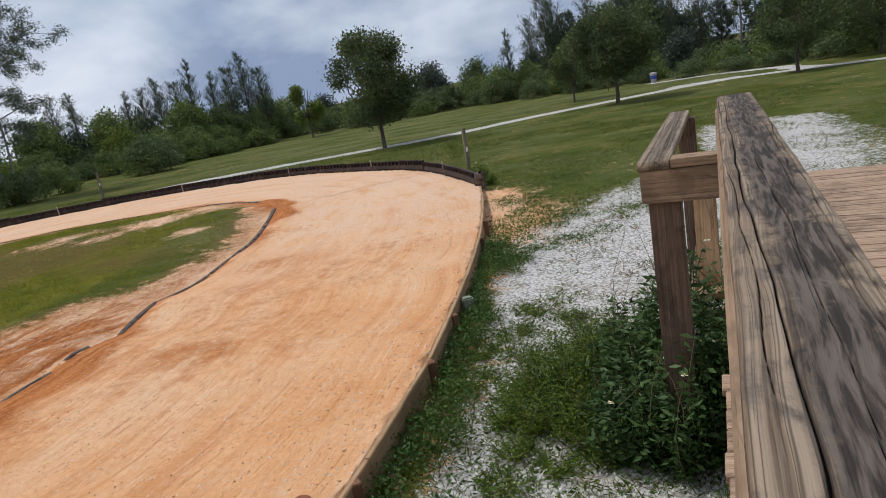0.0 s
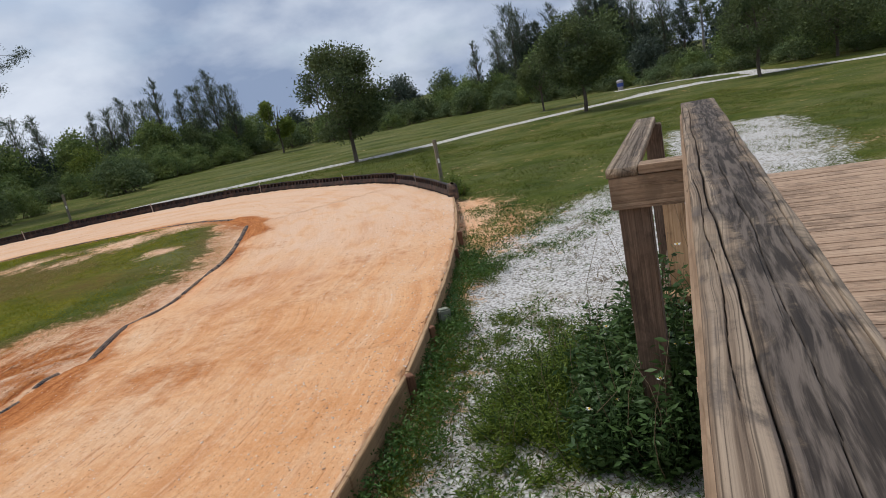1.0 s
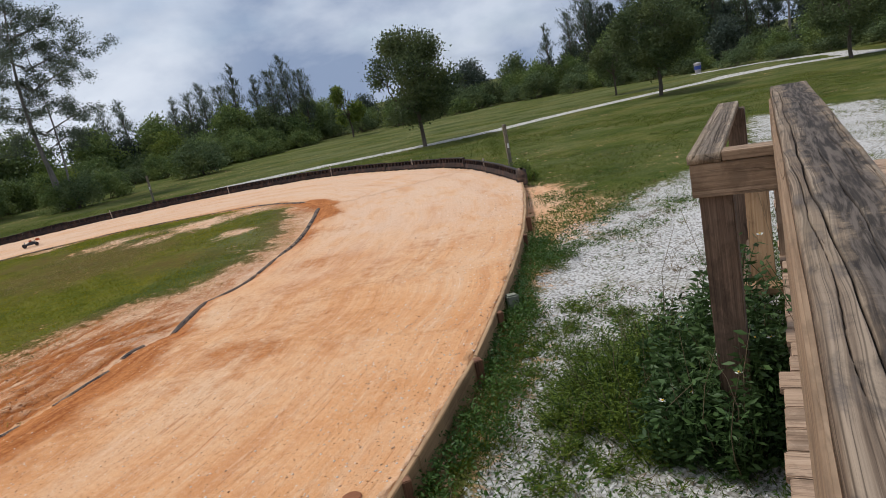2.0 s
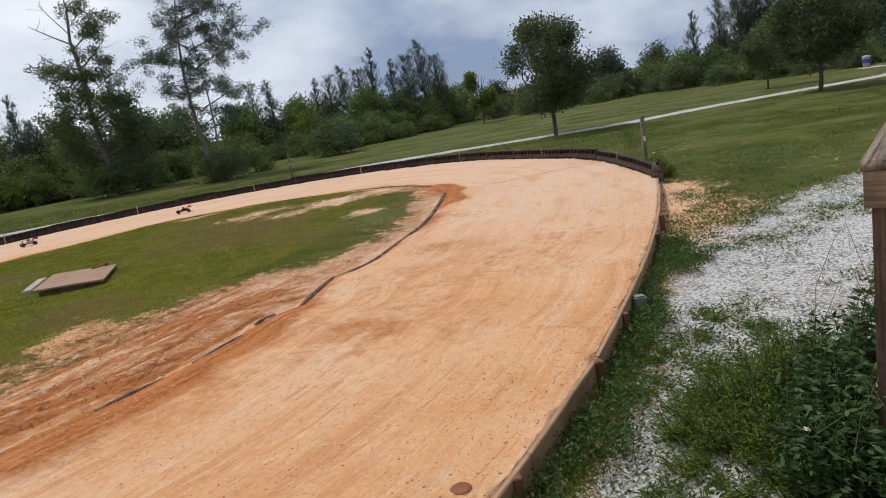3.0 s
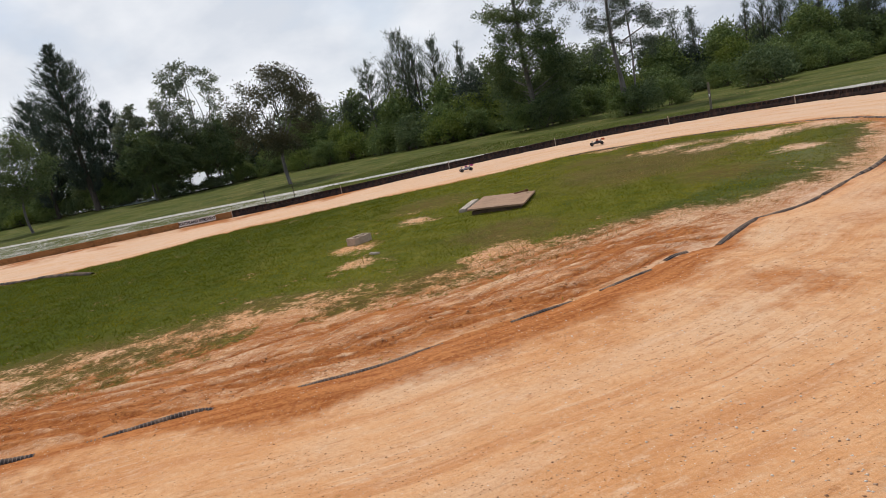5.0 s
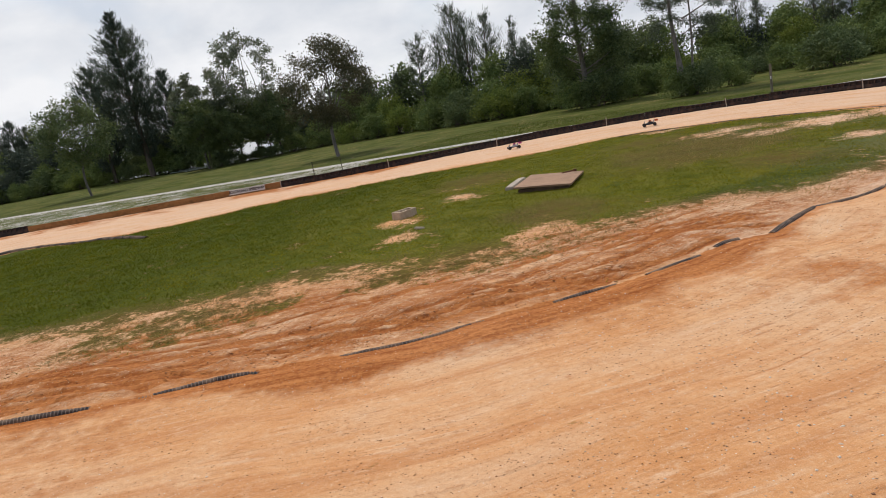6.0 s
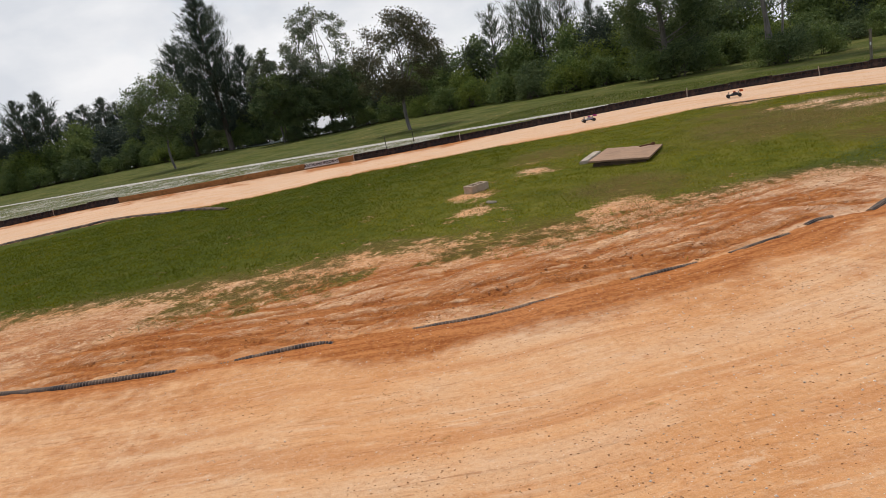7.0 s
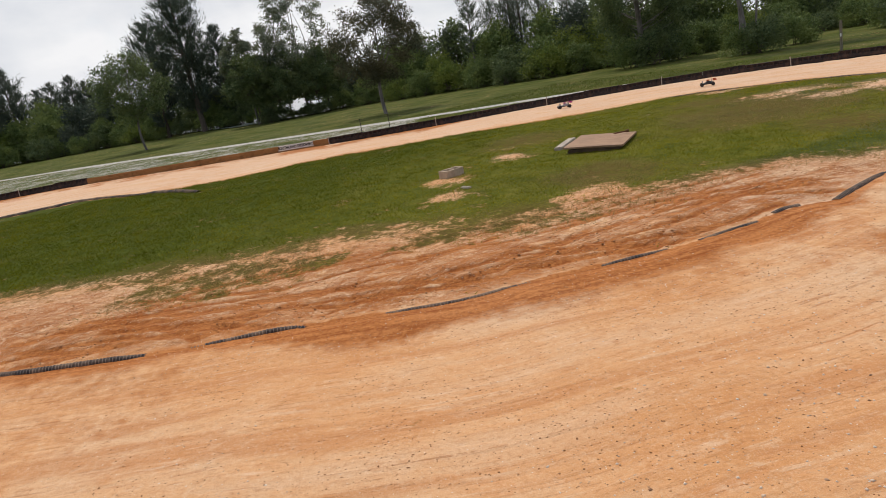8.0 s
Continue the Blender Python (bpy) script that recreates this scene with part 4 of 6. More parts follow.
ramp_rail = thing("ramp_railing", RAMP, "brown timber corner railing with a square post and short cross beam", "railing")
cap = part("cap", worn_board(2.22, 0.14, 0.040, 9, 22), WOOD_RAMP_CAP, ramp_rail, "sun-bleached cap board")
cap.matrix_local = Matrix.Translation((0.022 + 1.11, 0.283, 1.328))
stand("cross_cap", WOOD_RAIL, ramp_rail, (0.42, 0.125, 0.040), (0.012 + 0.062, -0.001, 1.331), 0.004, ACROSS)
stand("beam", WOOD_RAIL, ramp_rail, (0.61, 0.038, 0.150), (0.041, 0.040, 1.231), 0.004, ACROSS, label="brown cross beam with a knot")
stand("side_board", WOOD_POST, ramp_rail, (2.0, 0.034, 0.085), (1.08, 0.318, 1.264), 0.003)
stand("post", WOOD_POST, ramp_rail, (1.62, 0.140, 0.145), (0.131, 0.252, 0.497), 0.006, UPRIGHT, label="dark brown square corner post")
stand("post", WOOD_POST, ramp_rail, (1.62, 0.12, 0.12), (2.14, 0.235, 0.497), 0.006, UPRIGHT)

ramp_side = thing("timber_ramp", RAMP, "pale timber boards of the ramp frame under the railing", "ramp")
stand("board", WOOD_EDGE, ramp_side, (0.90, 0.13, 0.036), (1.18, 0.12, 0.72), 0.004, Matrix.Rotation(radians(-80), 4, "Y"))
stand("board", WOOD_RAIL, ramp_side, (0.80, 0.09, 0.036), (1.30, -0.02, 0.74), 0.004, Matrix.Rotation(radians(-82), 4, "Y"))
stand("sill", WOOD_EDGE, ramp_side, (0.50, 0.14, 0.04), (1.02, 0.05, 0.36), 0.004, ACROSS)
stand("joist", WOOD_POST, ramp_side, (1.8, 0.04, 0.55), (1.2, 0.22, 0.08), 0.004)

deck = thing("deck", DECK, "raised deck of bleached timber planks beside the handrail", "deck", kind="structure")
plank_me = bpy.data.meshes.new("plank")
_bm = box_bm(5.2, 0.140, 0.032, bevel=0.004)
_bm.to_mesh(plank_me)
_bm.free()
plank_me.materials.append(WOOD_DECK)
_rng = random.Random(4)
for k in range(68):
    ob = new("plank", plank_me)
    ob.parent = deck
    ob.matrix_local = Matrix.Translation((-6.0 + 0.146 * k, (-2.550 if k < 39 else -2.590) + _rng.uniform(-0.008, 0.008), DECK_Z - 0.016 + _rng.uniform(-0.002, 0.002))) @ ACROSS
stand("rim_joist", WOOD_POST, deck, (9.8, 0.04, 0.19), (-1.1, -0.012, DECK_Z - 0.129), 0.003)
stand("rim_joist", WOOD_POST, deck, (5.1, 0.04, 0.19), (3.82, -2.6, DECK_Z - 0.129), 0.003, ACROSS)
for px in (-5.6, -3.2, -0.8, 1.4, 3.6):
    stand("footing", WOOD_POST, deck, (0.70, 0.12, 0.12), (px, -0.15, 0.09), 0.004, UPRIGHT)
    stand("footing", WOOD_POST, deck, (0.70, 0.12, 0.12), (px, -4.9, 0.09), 0.004, UPRIGHT)

# ================= edges of the track =================


def resample(line, step):
    """Evenly spaced points on a smooth curve through a polyline."""
    p = np.array(line, float)
    ext = np.vstack([2 * p[0] - p[1], p, 2 * p[-1] - p[-2]])
    pts = []
    for k in range(1, len(ext) - 2):
        a, b, c, d = ext[k - 1 : k + 3]
        for t in np.linspace(0, 1, 12, endpoint=False):
            pts.append(0.5 * (2 * b + (c - a) * t + (2 * a - 5 * b + 4 * c - d) * t**2 + (3 * b - a - 3 * c + d) * t**3))
    pts = np.array(pts + [p[-1]])
    run_ = np.r_[0, np.cumsum(np.hypot(*np.diff(pts, axis=0).T))]
    n = max(1, round(run_[-1] / step))
    s = np.linspace(0, run_[-1], n + 1)
    return np.stack([np.interp(s, run_, pts[:, 0]), np.interp(s, run_, pts[:, 1])], 1)


def between(a, b, z=0.0):
    """A pose in the middle of a and b with x along them, and their distance."""
    d = np.subtract(b, a)
    return pose((a[0] + b[0]) / 2, (a[1] + b[1]) / 2, z, 0, 0, math.degrees(math.atan2(d[1], d[0]))), float(np.hypot(*d))


timber_edge = thing("timber_edging", pose(0, 0, 0), "weathered timber boards on edge that hold back the clay track", "edging")
tp = resample(TIMBER, 1.22)
for k, (a, b) in enumerate(zip(tp[:-1], tp[1:])):
    m, ln = between(a, b, -0.133)
    stand("board", WOOD_EDGE, timber_edge, (ln - 0.004, 0.034, 0.27), (m @ pose(0, -0.019, 0)).translation, 0.005, m.to_3x3().to_4x4(), cuts=6, wobble=0.004, seed=k)
for k, (x, y, w, h) in enumerate([(-0.222, 4.34, 0.075, 0.30), (-0.005, 5.27, 0.065, 0.32), (0.462, 7.76, 0.065, 0.34), (0.610, 8.80, 0.085, 0.26), (-0.635, 3.0, 0.06, 0.26)]):
    stand("stake", WOOD_STAKE, timber_edge, (h, w, w * 0.8), (x, y, 0.002 - h / 2 - 0.015 * (k % 2)), 0.005, Matrix.Rotation(radians(18), 4, "Z") @ UPRIGHT, "reddish brown stake")


def fence_panel():
    """A black plastic edging panel, 1.25 long and 0.25 high, with a lip and a row of sunk slots."""
    bm = bmesh.new()
    box_bm(1.246, 0.010, 0.240, (0, 0.034, 0.120), 0.002, bm=bm)
    box_bm(1.246, 0.066, 0.024, (0, 0.006, 0.240), 0.006, bm=bm)
    box_bm(1.246, 0.052, 0.100, (0, 0.006, 0.092), 0.005, bm=bm)
    box_bm(1.246, 0.064, 0.018, (0, 0.004, 0.012), 0.004, bm=bm)
    for k in range(9):
        box_bm(0.030, 0.052, 0.090, (-0.608 + 0.152 * k, 0.006, 0.184), 0.003, bm=bm)
    me = bpy.data.meshes.new("panel")
    bm.to_mesh(me)
    bm.free()
    me.materials.append(BLACK_PLASTIC)
    return me


PANEL = fence_panel()
CLIP = bpy.data.meshes.new("stake")
_bm = box_bm(0.028, 0.022, 0.32, bevel=0.003)
_bm.to_mesh(CLIP)
_bm.free()
CLIP.materials.append(CONCRETE)
_rng = random.Random(11)


def fence(line, label):
    root = thing("track_fence", pose(0, 0, 0), label, "fence")
    pts = resample(line, 1.25)
    for k, (a, b) in enumerate(zip(pts[:-1], pts[1:])):
        m, ln = between(b, a, -0.03 + _rng.uniform(-0.012, 0.008))
        ob = new("panel", PANEL)
        ob.parent = root
        ob.matrix_local = m @ pose(0, 0, 0, _rng.uniform(-9, 4), _rng.uniform(-0.7, 0.7), 0) @ Matrix.Diagonal((ln / 1.25, 1, _rng.uniform(0.93, 1.05), 1))
        if k % 3 == 1:
            ob = tagged(new("stake", CLIP), "pale stake at a joint")
            ob.parent = root
            ob.matrix_local = pose(b[0], b[1], 0.11, 0, _rng.uniform(-5, 5), 30) @ Matrix.Translation((0, -0.03, 0))
    return root


fence_far = fence(FENCE, "low black plastic panel fence with slots along the track's outer bend")
fence_left = fence(FENCE_B, "low black plastic panel fence along the far bend")
# the rounded grey end of the first panel
ev, ef = tube([((0.86, 11.86, -0.05), 0.10), ((0.855, 11.84, 0.10), 0.105), ((0.86, 11.80, 0.20), 0.09), ((0.87, 11.77, 0.235), 0.03)], sides=10)
part("end_cap", raw_mesh("end_cap", ev, ef, (PIPE_PLASTIC,), True), None, fence_far, "rounded grey plastic end cap")

ochre = thing("board_wall", pose(0, 0, 0), "low wall of ochre painted boards along the straight", "edging")
op = resample(BOARDS, 2.4)
for k, (a, b) in enumerate(zip(op[:-1], op[1:])):
    m, ln = between(a, b, 0.085)
    stand("board", WOOD_OCHRE, ochre, (ln - 0.006, 0.045, 0.23), m.translation, 0.006, m.to_3x3().to_4x4(), cuts=4, wobble=0.004, seed=k)

# the name board on the ochre wall
m, ln = between((-22.55, 8.56), (-21.62, 9.46))
sign = thing("sign_board", m @ pose(0, -0.032, 0.12), "narrow white sign with black capital letters on the ochre boards", "sign")
part("panel", box_bm(1.30, 0.012, 0.17, bevel=0.003), Mat("sign_white", 0.5).colour((0.75, 0.74, 0.70)).m, sign)
font = bpy.data.curves.new("letters", "FONT")
font.body, font.size, font.align_x, font.align_y, font.extrude = "SOUTHLAND SPEEDWAY", 0.132, "CENTER", "CENTER", 0.001
font.offset = 0.005
tmp_ob = new("letters", font)
letters_me = bpy.data.meshes.new_from_object(tmp_ob.evaluated_get(bpy.context.evaluated_depsgraph_get()))
bpy.data.objects.remove(tmp_ob)
letters = part("lettering", letters_me, Mat("sign_black", 0.6).colour((0.012, 0.012, 0.012)).m, sign, "black capital letters")
letters.matrix_local = pose(0, -0.0085, 0, 90, 0, 0) @ Matrix.Diagonal((0.86, 1, 1, 1))


def drain_pipe(line, radius, sink, bury, seed):
    """A corrugated drain pipe laid along a line: it wanders up and down, so that the clay covers stretches of it; radius at both ends."""
    step = 0.0072 if line[0][1] < 12 else 0.03
    pts = resample(line, step)
    zs = terrain(pts[:, 0], pts[:, 1])[0]
    n = int(0.5 / step) | 1
    zs = np.convolve(np.pad(zs, n // 2, mode="edge"), np.ones(n) / n, "valid")
    run_ = np.arange(len(pts)) * step
    wav = (fbm(run_ * 0.9 + seed, np.full(len(pts), 3.3 + seed), 3) - 0.5) * bury
    ends = np.minimum(run_, run_[-1] - run_)
    rings = []
    for q, ((x, y), z) in enumerate(zip(pts, zs)):
        r = np.interp(q, [0, len(pts) - 1], radius)
        rings.append(((x, y, z - sink + min(wav[q], 0.006) - 0.014 * max(0.0, 1 - ends[q] / 0.25)), r * (1.0 if q % 4 < 2 else 0.87)))
    tv, tf = tube(rings, sides=9)
    # pale dusty rib tops, dark slopes and grooves: their shading is painted in
    return raw_mesh("drain_pipe", tv, tf, (PIPE_PLASTIC, PIPE_RIB), False, [1 if (q // 9) % 4 == 0 else 0 for q in range(len(tf))])


PIPES = [
    (NEAR_IN[0:4], (0.048, 0.042), 0.016, 0.05), (NEAR_IN[3:7], (0.034, 0.030), 0.016, 0.06), (NEAR_IN[6:8], (0.036, 0.048), 0.008, 0.02), ([(-3.50, 6.12), (-3.55, 5.98), (-3.57, 5.82)], (0.034, 0.032), 0.000, 0.02),
    ([(-3.56, 5.55), (-3.60, 5.42), (-3.72, 4.95)], (0.028, 0.027), 0.004, 0.02), ([(-3.81, 4.64), (-3.88, 4.42), (-4.03, 4.08)], (0.027, 0.026), 0.012, 0.03), ([(-4.29, 3.53), (-4.50, 2.95), (-4.83, 2.48)], (0.028, 0.028), 0.016, 0.035),
    ([(-5.20, 1.95), (-5.32, 1.83), (-5.72, 1.16)], (0.029, 0.031), 0.012, 0.015), (NEAR_IN[19:24], (0.033, 0.038), 0.004, 0.03), ([(-3.75, 14.75), *FAR_IN[2:9]], (0.046, 0.040), 0.012, 0.04),
    ([(-16.3, 4.1), (-18.6, 3.5), (-21.1, 2.35), (-21.6, 1.2), (-22.0, -0.7)], (0.07, 0.075), 0.01, 0.03),
]
for k, (line, r, sink, bury) in enumerate(PIPES):
    tagged(new("drain_pipe", drain_pipe(line, r, sink, bury, 1.7 * k)), "grey corrugated drain pipe half sunk along the infield edge", "drain pipe", "drain pipes along the infield")

# ================= things on the infield and beside the track =================
cover = thing("hatch_cover", pose(-8.30, 8.85, 0.03, 0, 0, 30), "flat brown plywood hatch cover propped just above the turf", "hatch cover")
part("panel", box_bm(0.98, 1.30, 0.030, (0, 0, 0.085), 0.004, Matrix.Rotation(radians(3), 4, "Y")), WOOD_PLY, cover)
part("frame", box_bm(0.86, 1.16, 0.09, (0, 0, 0.016), 0.004), WOOD_POST, cover, "dark timber frame in shade")
_bm = box_bm(0.26, 0.030, 0.022, (0.26, 0.42, 0.125), 0.004, Matrix.Rotation(radians(35), 4, "Z"))
box_bm(0.06, 0.05, 0.045, (0.36, 0.50, 0.125), 0.006, bm=_bm)
part("hasp", _bm, WOOD_STAKE, cover, "rusty hasp")
slab = tagged(part("kerb_slab", box_bm(1.05, 0.15, 0.08, bevel=0.012, cuts=5, wobble=0.006), CONCRETE), "pale concrete kerb slab lying in the turf", "slab")
slab.matrix_world = pose(-9.16, 8.86, 0.05, 0, 0, 121)


def cinder_block():
    """A hollow block on its bed face: two cells through it, and webs between."""
    root = thing("cinder_block", pose(-9.40, 6.45, -0.035, 2, 0, 98), "hollow pale concrete block lying in the turf", "concrete block")
    bm = bmesh.new()
    for y in (-0.082, 0.082):
        box_bm(0.39, 0.032, 0.19, (0, y, 0.095), 0.003, bm=bm)
    for x in (-0.178, 0.0, 0.178):
        box_bm(0.034, 0.134, 0.19, (x, 0, 0.095), 0.003, bm=bm)
    part("body", bm, CINDER, root)
    return root


cinder_block()
chip = tagged(part("stone_chip", box_bm(0.17, 0.06, 0.04, bevel=0.012, wobble=0.01), CONCRETE), "small pale stone chip in the grass", "stone")
chip.matrix_world = pose(-8.16, 5.82, 0.05, 0, 4, 20)
edge_stone = tagged(part("edge_stone", box_bm(0.11, 0.10, 0.20, bevel=0.012, cuts=2, wobble=0.012), MOSSY), "grey broken concrete lump against the timber edging", "stone")
edge_stone.matrix_world = pose(0.125, 5.72, -0.13, 0, 6, 20)
_bm = bmesh.new()
bmesh.ops.create_cone(_bm, cap_ends=True, segments=20, radius1=0.056, radius2=0.048, depth=0.008)
bmesh.ops.bevel(_bm, geom=[e for e in _bm.edges if e.calc_face_angle(0) > 0.6], offset=0.003, segments=2, affect="EDGES")
lid = tagged(part("marker_disc", _bm, RUST), "round brown disc pressed into the clay", "disc")
lid.matrix_world = pose(-0.90, 2.91, 0.004)


def marker_post(x, y, h, w, lean, label):
    root = thing("marker_post", pose(x, y, ground_z(x, y) - 0.05, lean, 0, 15), label, "post")
    stand("shaft", WOOD_GREY, root, (h, w, w), (0, 0, h / 2), 0.006, UPRIGHT)
    part("tag", box_bm(w * 0.55, 0.006, 0.09, (0, -w / 2 - 0.004, h * 0.62), 0.001), PETAL, root, "white tag")
    return root


marker_post(0.78, 13.05, 1.08, 0.066, 0, "weathered square timber post with a white tag, weeds round its foot")
marker_post(-10.7, 22.2, 1.10, 0.07, 0, "thin timber post with a white tag behind the fence")
for x, y in ((-21.15, 11.1), (-20.15, 11.65)):
    rv, rf = tube([((0, 0, 0), 0.012), ((0.01, 0, 0.35), 0.012), ((0.015, 0, 0.66), 0.011)])
    rod = tagged(part("iron_rod", raw_mesh("iron_rod", rv, rf, (BLACK_PLASTIC,)), None), "thin dark iron rod standing behind the fence", "rod")
    rod.matrix_world = pose(x, y, -0.06)

bin_ = thing("litter_bin", pose(12.85, 36.9, -0.06) @ Matrix.Scale(0.85, 4), "white litter bin with a blue band at the path's end", "bin")
bv, bf = tube([((0, 0, 0.02), 0.17), ((0, 0, 0.30), 0.19), ((0, 0, 0.62), 0.22)], sides=14)
part("drum", raw_mesh("drum", bv, bf, (CAR_WHITE,), True), None, bin_)
bv, bf = tube([((0, 0, 0.28), 0.205), ((0, 0, 0.50), 0.222)], sides=14)
part("band", raw_mesh("band", bv, bf, (Mat("blue_paint", 0.5).colour((0.06, 0.09, 0.32)).m,), True), None, bin_, "blue band")
bv, bf = tube([((0, 0, 0.60), 0.23), ((0, 0, 0.66), 0.22), ((0, 0, 0.72), 0.02)], sides=14)
part("lid", raw_mesh("lid", bv, bf, (CAR_WHITE,), True), None, bin_)


def buggy(x, y, yaw, shell, trim, label):
    """A model off-road buggy, 0.4 m long: chassis, shell, wing, aerial and four wheels."""
    root = thing("model_buggy", pose(x, y, 0.008, 0, 0, yaw), label, "model car", "model buggies")
    part("chassis", box_bm(0.34, 0.10, 0.025, (0, 0, 0.055), 0.008), CAR_BLACK, root)
    bm = bmesh.new()
    prof = [(-0.15, 0.055, 0.085), (-0.08, 0.060, 0.125), (-0.01, 0.058, 0.135), (0.05, 0.045, 0.105), (0.12, 0.034, 0.085), (0.19, 0.018, 0.070)]
    rows_ = []
    for px, w, top in prof:
        rows_.append([bm.verts.new((px, sy * w, z)) for sy, z in ((-1, 0.062), (-0.8, top - 0.012), (-0.35, top), (0.35, top), (0.8, top - 0.012), (1, 0.062))])
    for a, b in zip(rows_[:-1], rows_[1:]):
        for q in range(5):
            bm.faces.new((a[q], a[q + 1], b[q + 1], b[q]))
    bm.faces.new(rows_[0][::-1])
    bm.faces.new(rows_[-1])
    part("shell", bm, shell, root)
    part("canopy", box_bm(0.09, 0.075, 0.035, (-0.02, 0, 0.148), 0.014), trim, root)
    bm = box_bm(0.075, 0.165, 0.006, (-0.195, 0, 0.150), 0.002, Matrix.Rotation(radians(-12), 4, "Y"))
    for sy in (-0.08, 0.08):
        box_bm(0.085, 0.005, 0.045, (-0.195, sy, 0.150), 0.002, bm=bm)
    part("wing", bm, trim, root)
    for sx in (-0.145, 0.14):
        for bx in (-1, 1):
            part("shock", box_bm(0.02, 0.02, 0.09, (sx * 0.85, bx * 0.05, 0.105), 0.004), STEEL, root)
    av, af = tube([((-0.10, 0.03, 0.10), 0.003), ((-0.13, 0.03, 0.28), 0.002)], sides=4)
    part("aerial", raw_mesh("aerial", av, af, (CAR_ORANGE,)), None, root)
    for sx in (-0.145, 0.14):
        for sy in (-1, 1):
            bm = bmesh.new()
            bmesh.ops.create_cone(bm, cap_ends=True, segments=18, radius1=0.046, radius2=0.046, depth=0.052, matrix=Matrix.Rotation(radians(90), 4, "X"))
            bmesh.ops.bevel(bm, geom=[e for e in bm.edges if e.calc_face_angle(0) > 1.0], offset=0.010, segments=2, affect="EDGES")
            wheel = part("wheel", bm, TYRE, root)
            wheel.location = (sx, sy * 0.105, 0.046)
            bm = bmesh.new()
            bmesh.ops.create_cone(bm, cap_ends=True, segments=12, radius1=0.024, radius2=0.018, depth=0.056, matrix=Matrix.Rotation(radians(90), 4, "X"))
            part("rim", bm, CAR_BLACK, wheel)
    return root


buggy(-14.8, 14.5, 236, CAR_WHITE, CAR_PINK, "white and magenta model buggy with fat black tyres on the clay")
buggy(-11.7, 16.9, 218, CAR_BLACK, CAR_ORANGE, "black model buggy with a rear wing on the clay")

# ================= trees, hedges, weeds =================


def cluster_leaves(centres, per, spread, size, wide, rng, up=0.2, flat=0.8, thin=True):
    c = np.repeat(np.asarray(centres, float), per, 0)
    o = rng.normal(size=c.shape) * spread * [1, 1, flat]
    way = o / np.maximum(np.linalg.norm(o, axis=1, keepdims=True), 1e-6) + rng.normal(size=c.shape) * 0.7 + [0, 0, up]
    return leaf_set(c + o, way, size * rng.uniform(0.6, 1.35, len(c)), wide * 1.25, rng, thin=thin)


def limb(a, b, r0, r1, rng, bend=0.12, n=5):
    a, b = np.asarray(a, float), np.asarray(b, float)
    ln = np.linalg.norm(b - a)
    off = rng.normal(size=3) * bend * ln
    return [(tuple(a + (b - a) * t + off * math.sin(math.pi * t) * [1, 1, 0.4]), r0 + (r1 - r0) * t) for t in np.linspace(0, 1, n)]


def join_tubes(tubes, sides=6):
    vs, fs, base = [], [], 0
    for rings in tubes:
        v, f = tube(rings, sides=sides)
        vs += [tuple(q) for q in v]
        fs += [tuple(q + base for q in g) for g in f]
        base += len(v)
    return vs, fs


def broad_tree(seed, h, width, clear, r, leaf, bark, clusters=110, per=62, size=0.13, spread=0.20, gap=0.42, dead=0.0, top_bias=0.0):
    """A spreading tree: meshes of its trunk with limbs, and of its crown."""
    rng = np.random.RandomState(seed)
    mid = (clear + h) / 2
    cen = []
    while len(cen) < clusters:
        p = rng.normal(size=3)
        p *= rng.uniform(0.25, 1.0) ** 0.45 / np.linalg.norm(p)
        q = np.array([p[0] * width / 2, p[1] * width / 2, mid + p[2] * (h - clear) / 2 * (1 - 0.12 * (p[0] ** 2 + p[1] ** 2))])
        lump = vnoise(np.array([q[0] * 1.3 + 40 + seed]), np.array([q[2] * 1.3 + q[1] * 0.9 + 40]))[0]
        if lump > gap - top_bias * p[2]:
            cen.append(q)
    cen = np.array(cen)
    fork = np.array([0.0, 0.0, clear + 0.12 * (h - clear)])
    tubes = [limb((0, 0, -0.15), fork, r, r * 0.72, rng, 0.03, 6)]
    arms = []
    for k in range(9):
        a = 2 * math.pi * k / 9 + rng.uniform(-0.3, 0.3)
        reach = rng.uniform(0.45, 0.8)
        end = np.array([math.cos(a) * width / 2 * reach, math.sin(a) * width / 2 * reach, mid + rng.uniform(-0.2, 0.75) * (h - clear) / 2])
        start = fork + [0, 0, rng.uniform(-0.25, 0.25) * (h - clear) * 0.3]
        rings = limb(start, end, r * 0.5, r * 0.12, rng, 0.10, 6)
        arms += [np.array(p) for p, _ in rings[2:]]
        tubes.append(rings)
    tubes.append(limb(fork, (0.05 * width, 0, h - 0.12 * (h - clear)), r * 0.6, r * 0.1, rng, 0.05, 6))
    arms += [np.array(p) for p, _ in tubes[-1][2:]]
    arms = np.array(arms)
    for c in cen[::2]:
        tubes.append(limb(arms[np.argmin(np.linalg.norm(arms - c, axis=1))], c, r * 0.10, r * 0.03, rng, 0.12, 3))
    tv, tf = join_tubes(tubes)
    lv, lf = cluster_leaves(cen, per, spread * width / 3.3, size, 0.5, rng)
    return raw_mesh("trunk", tv, tf, (bark,), True), raw_mesh("crown", lv, lf, (leaf,))


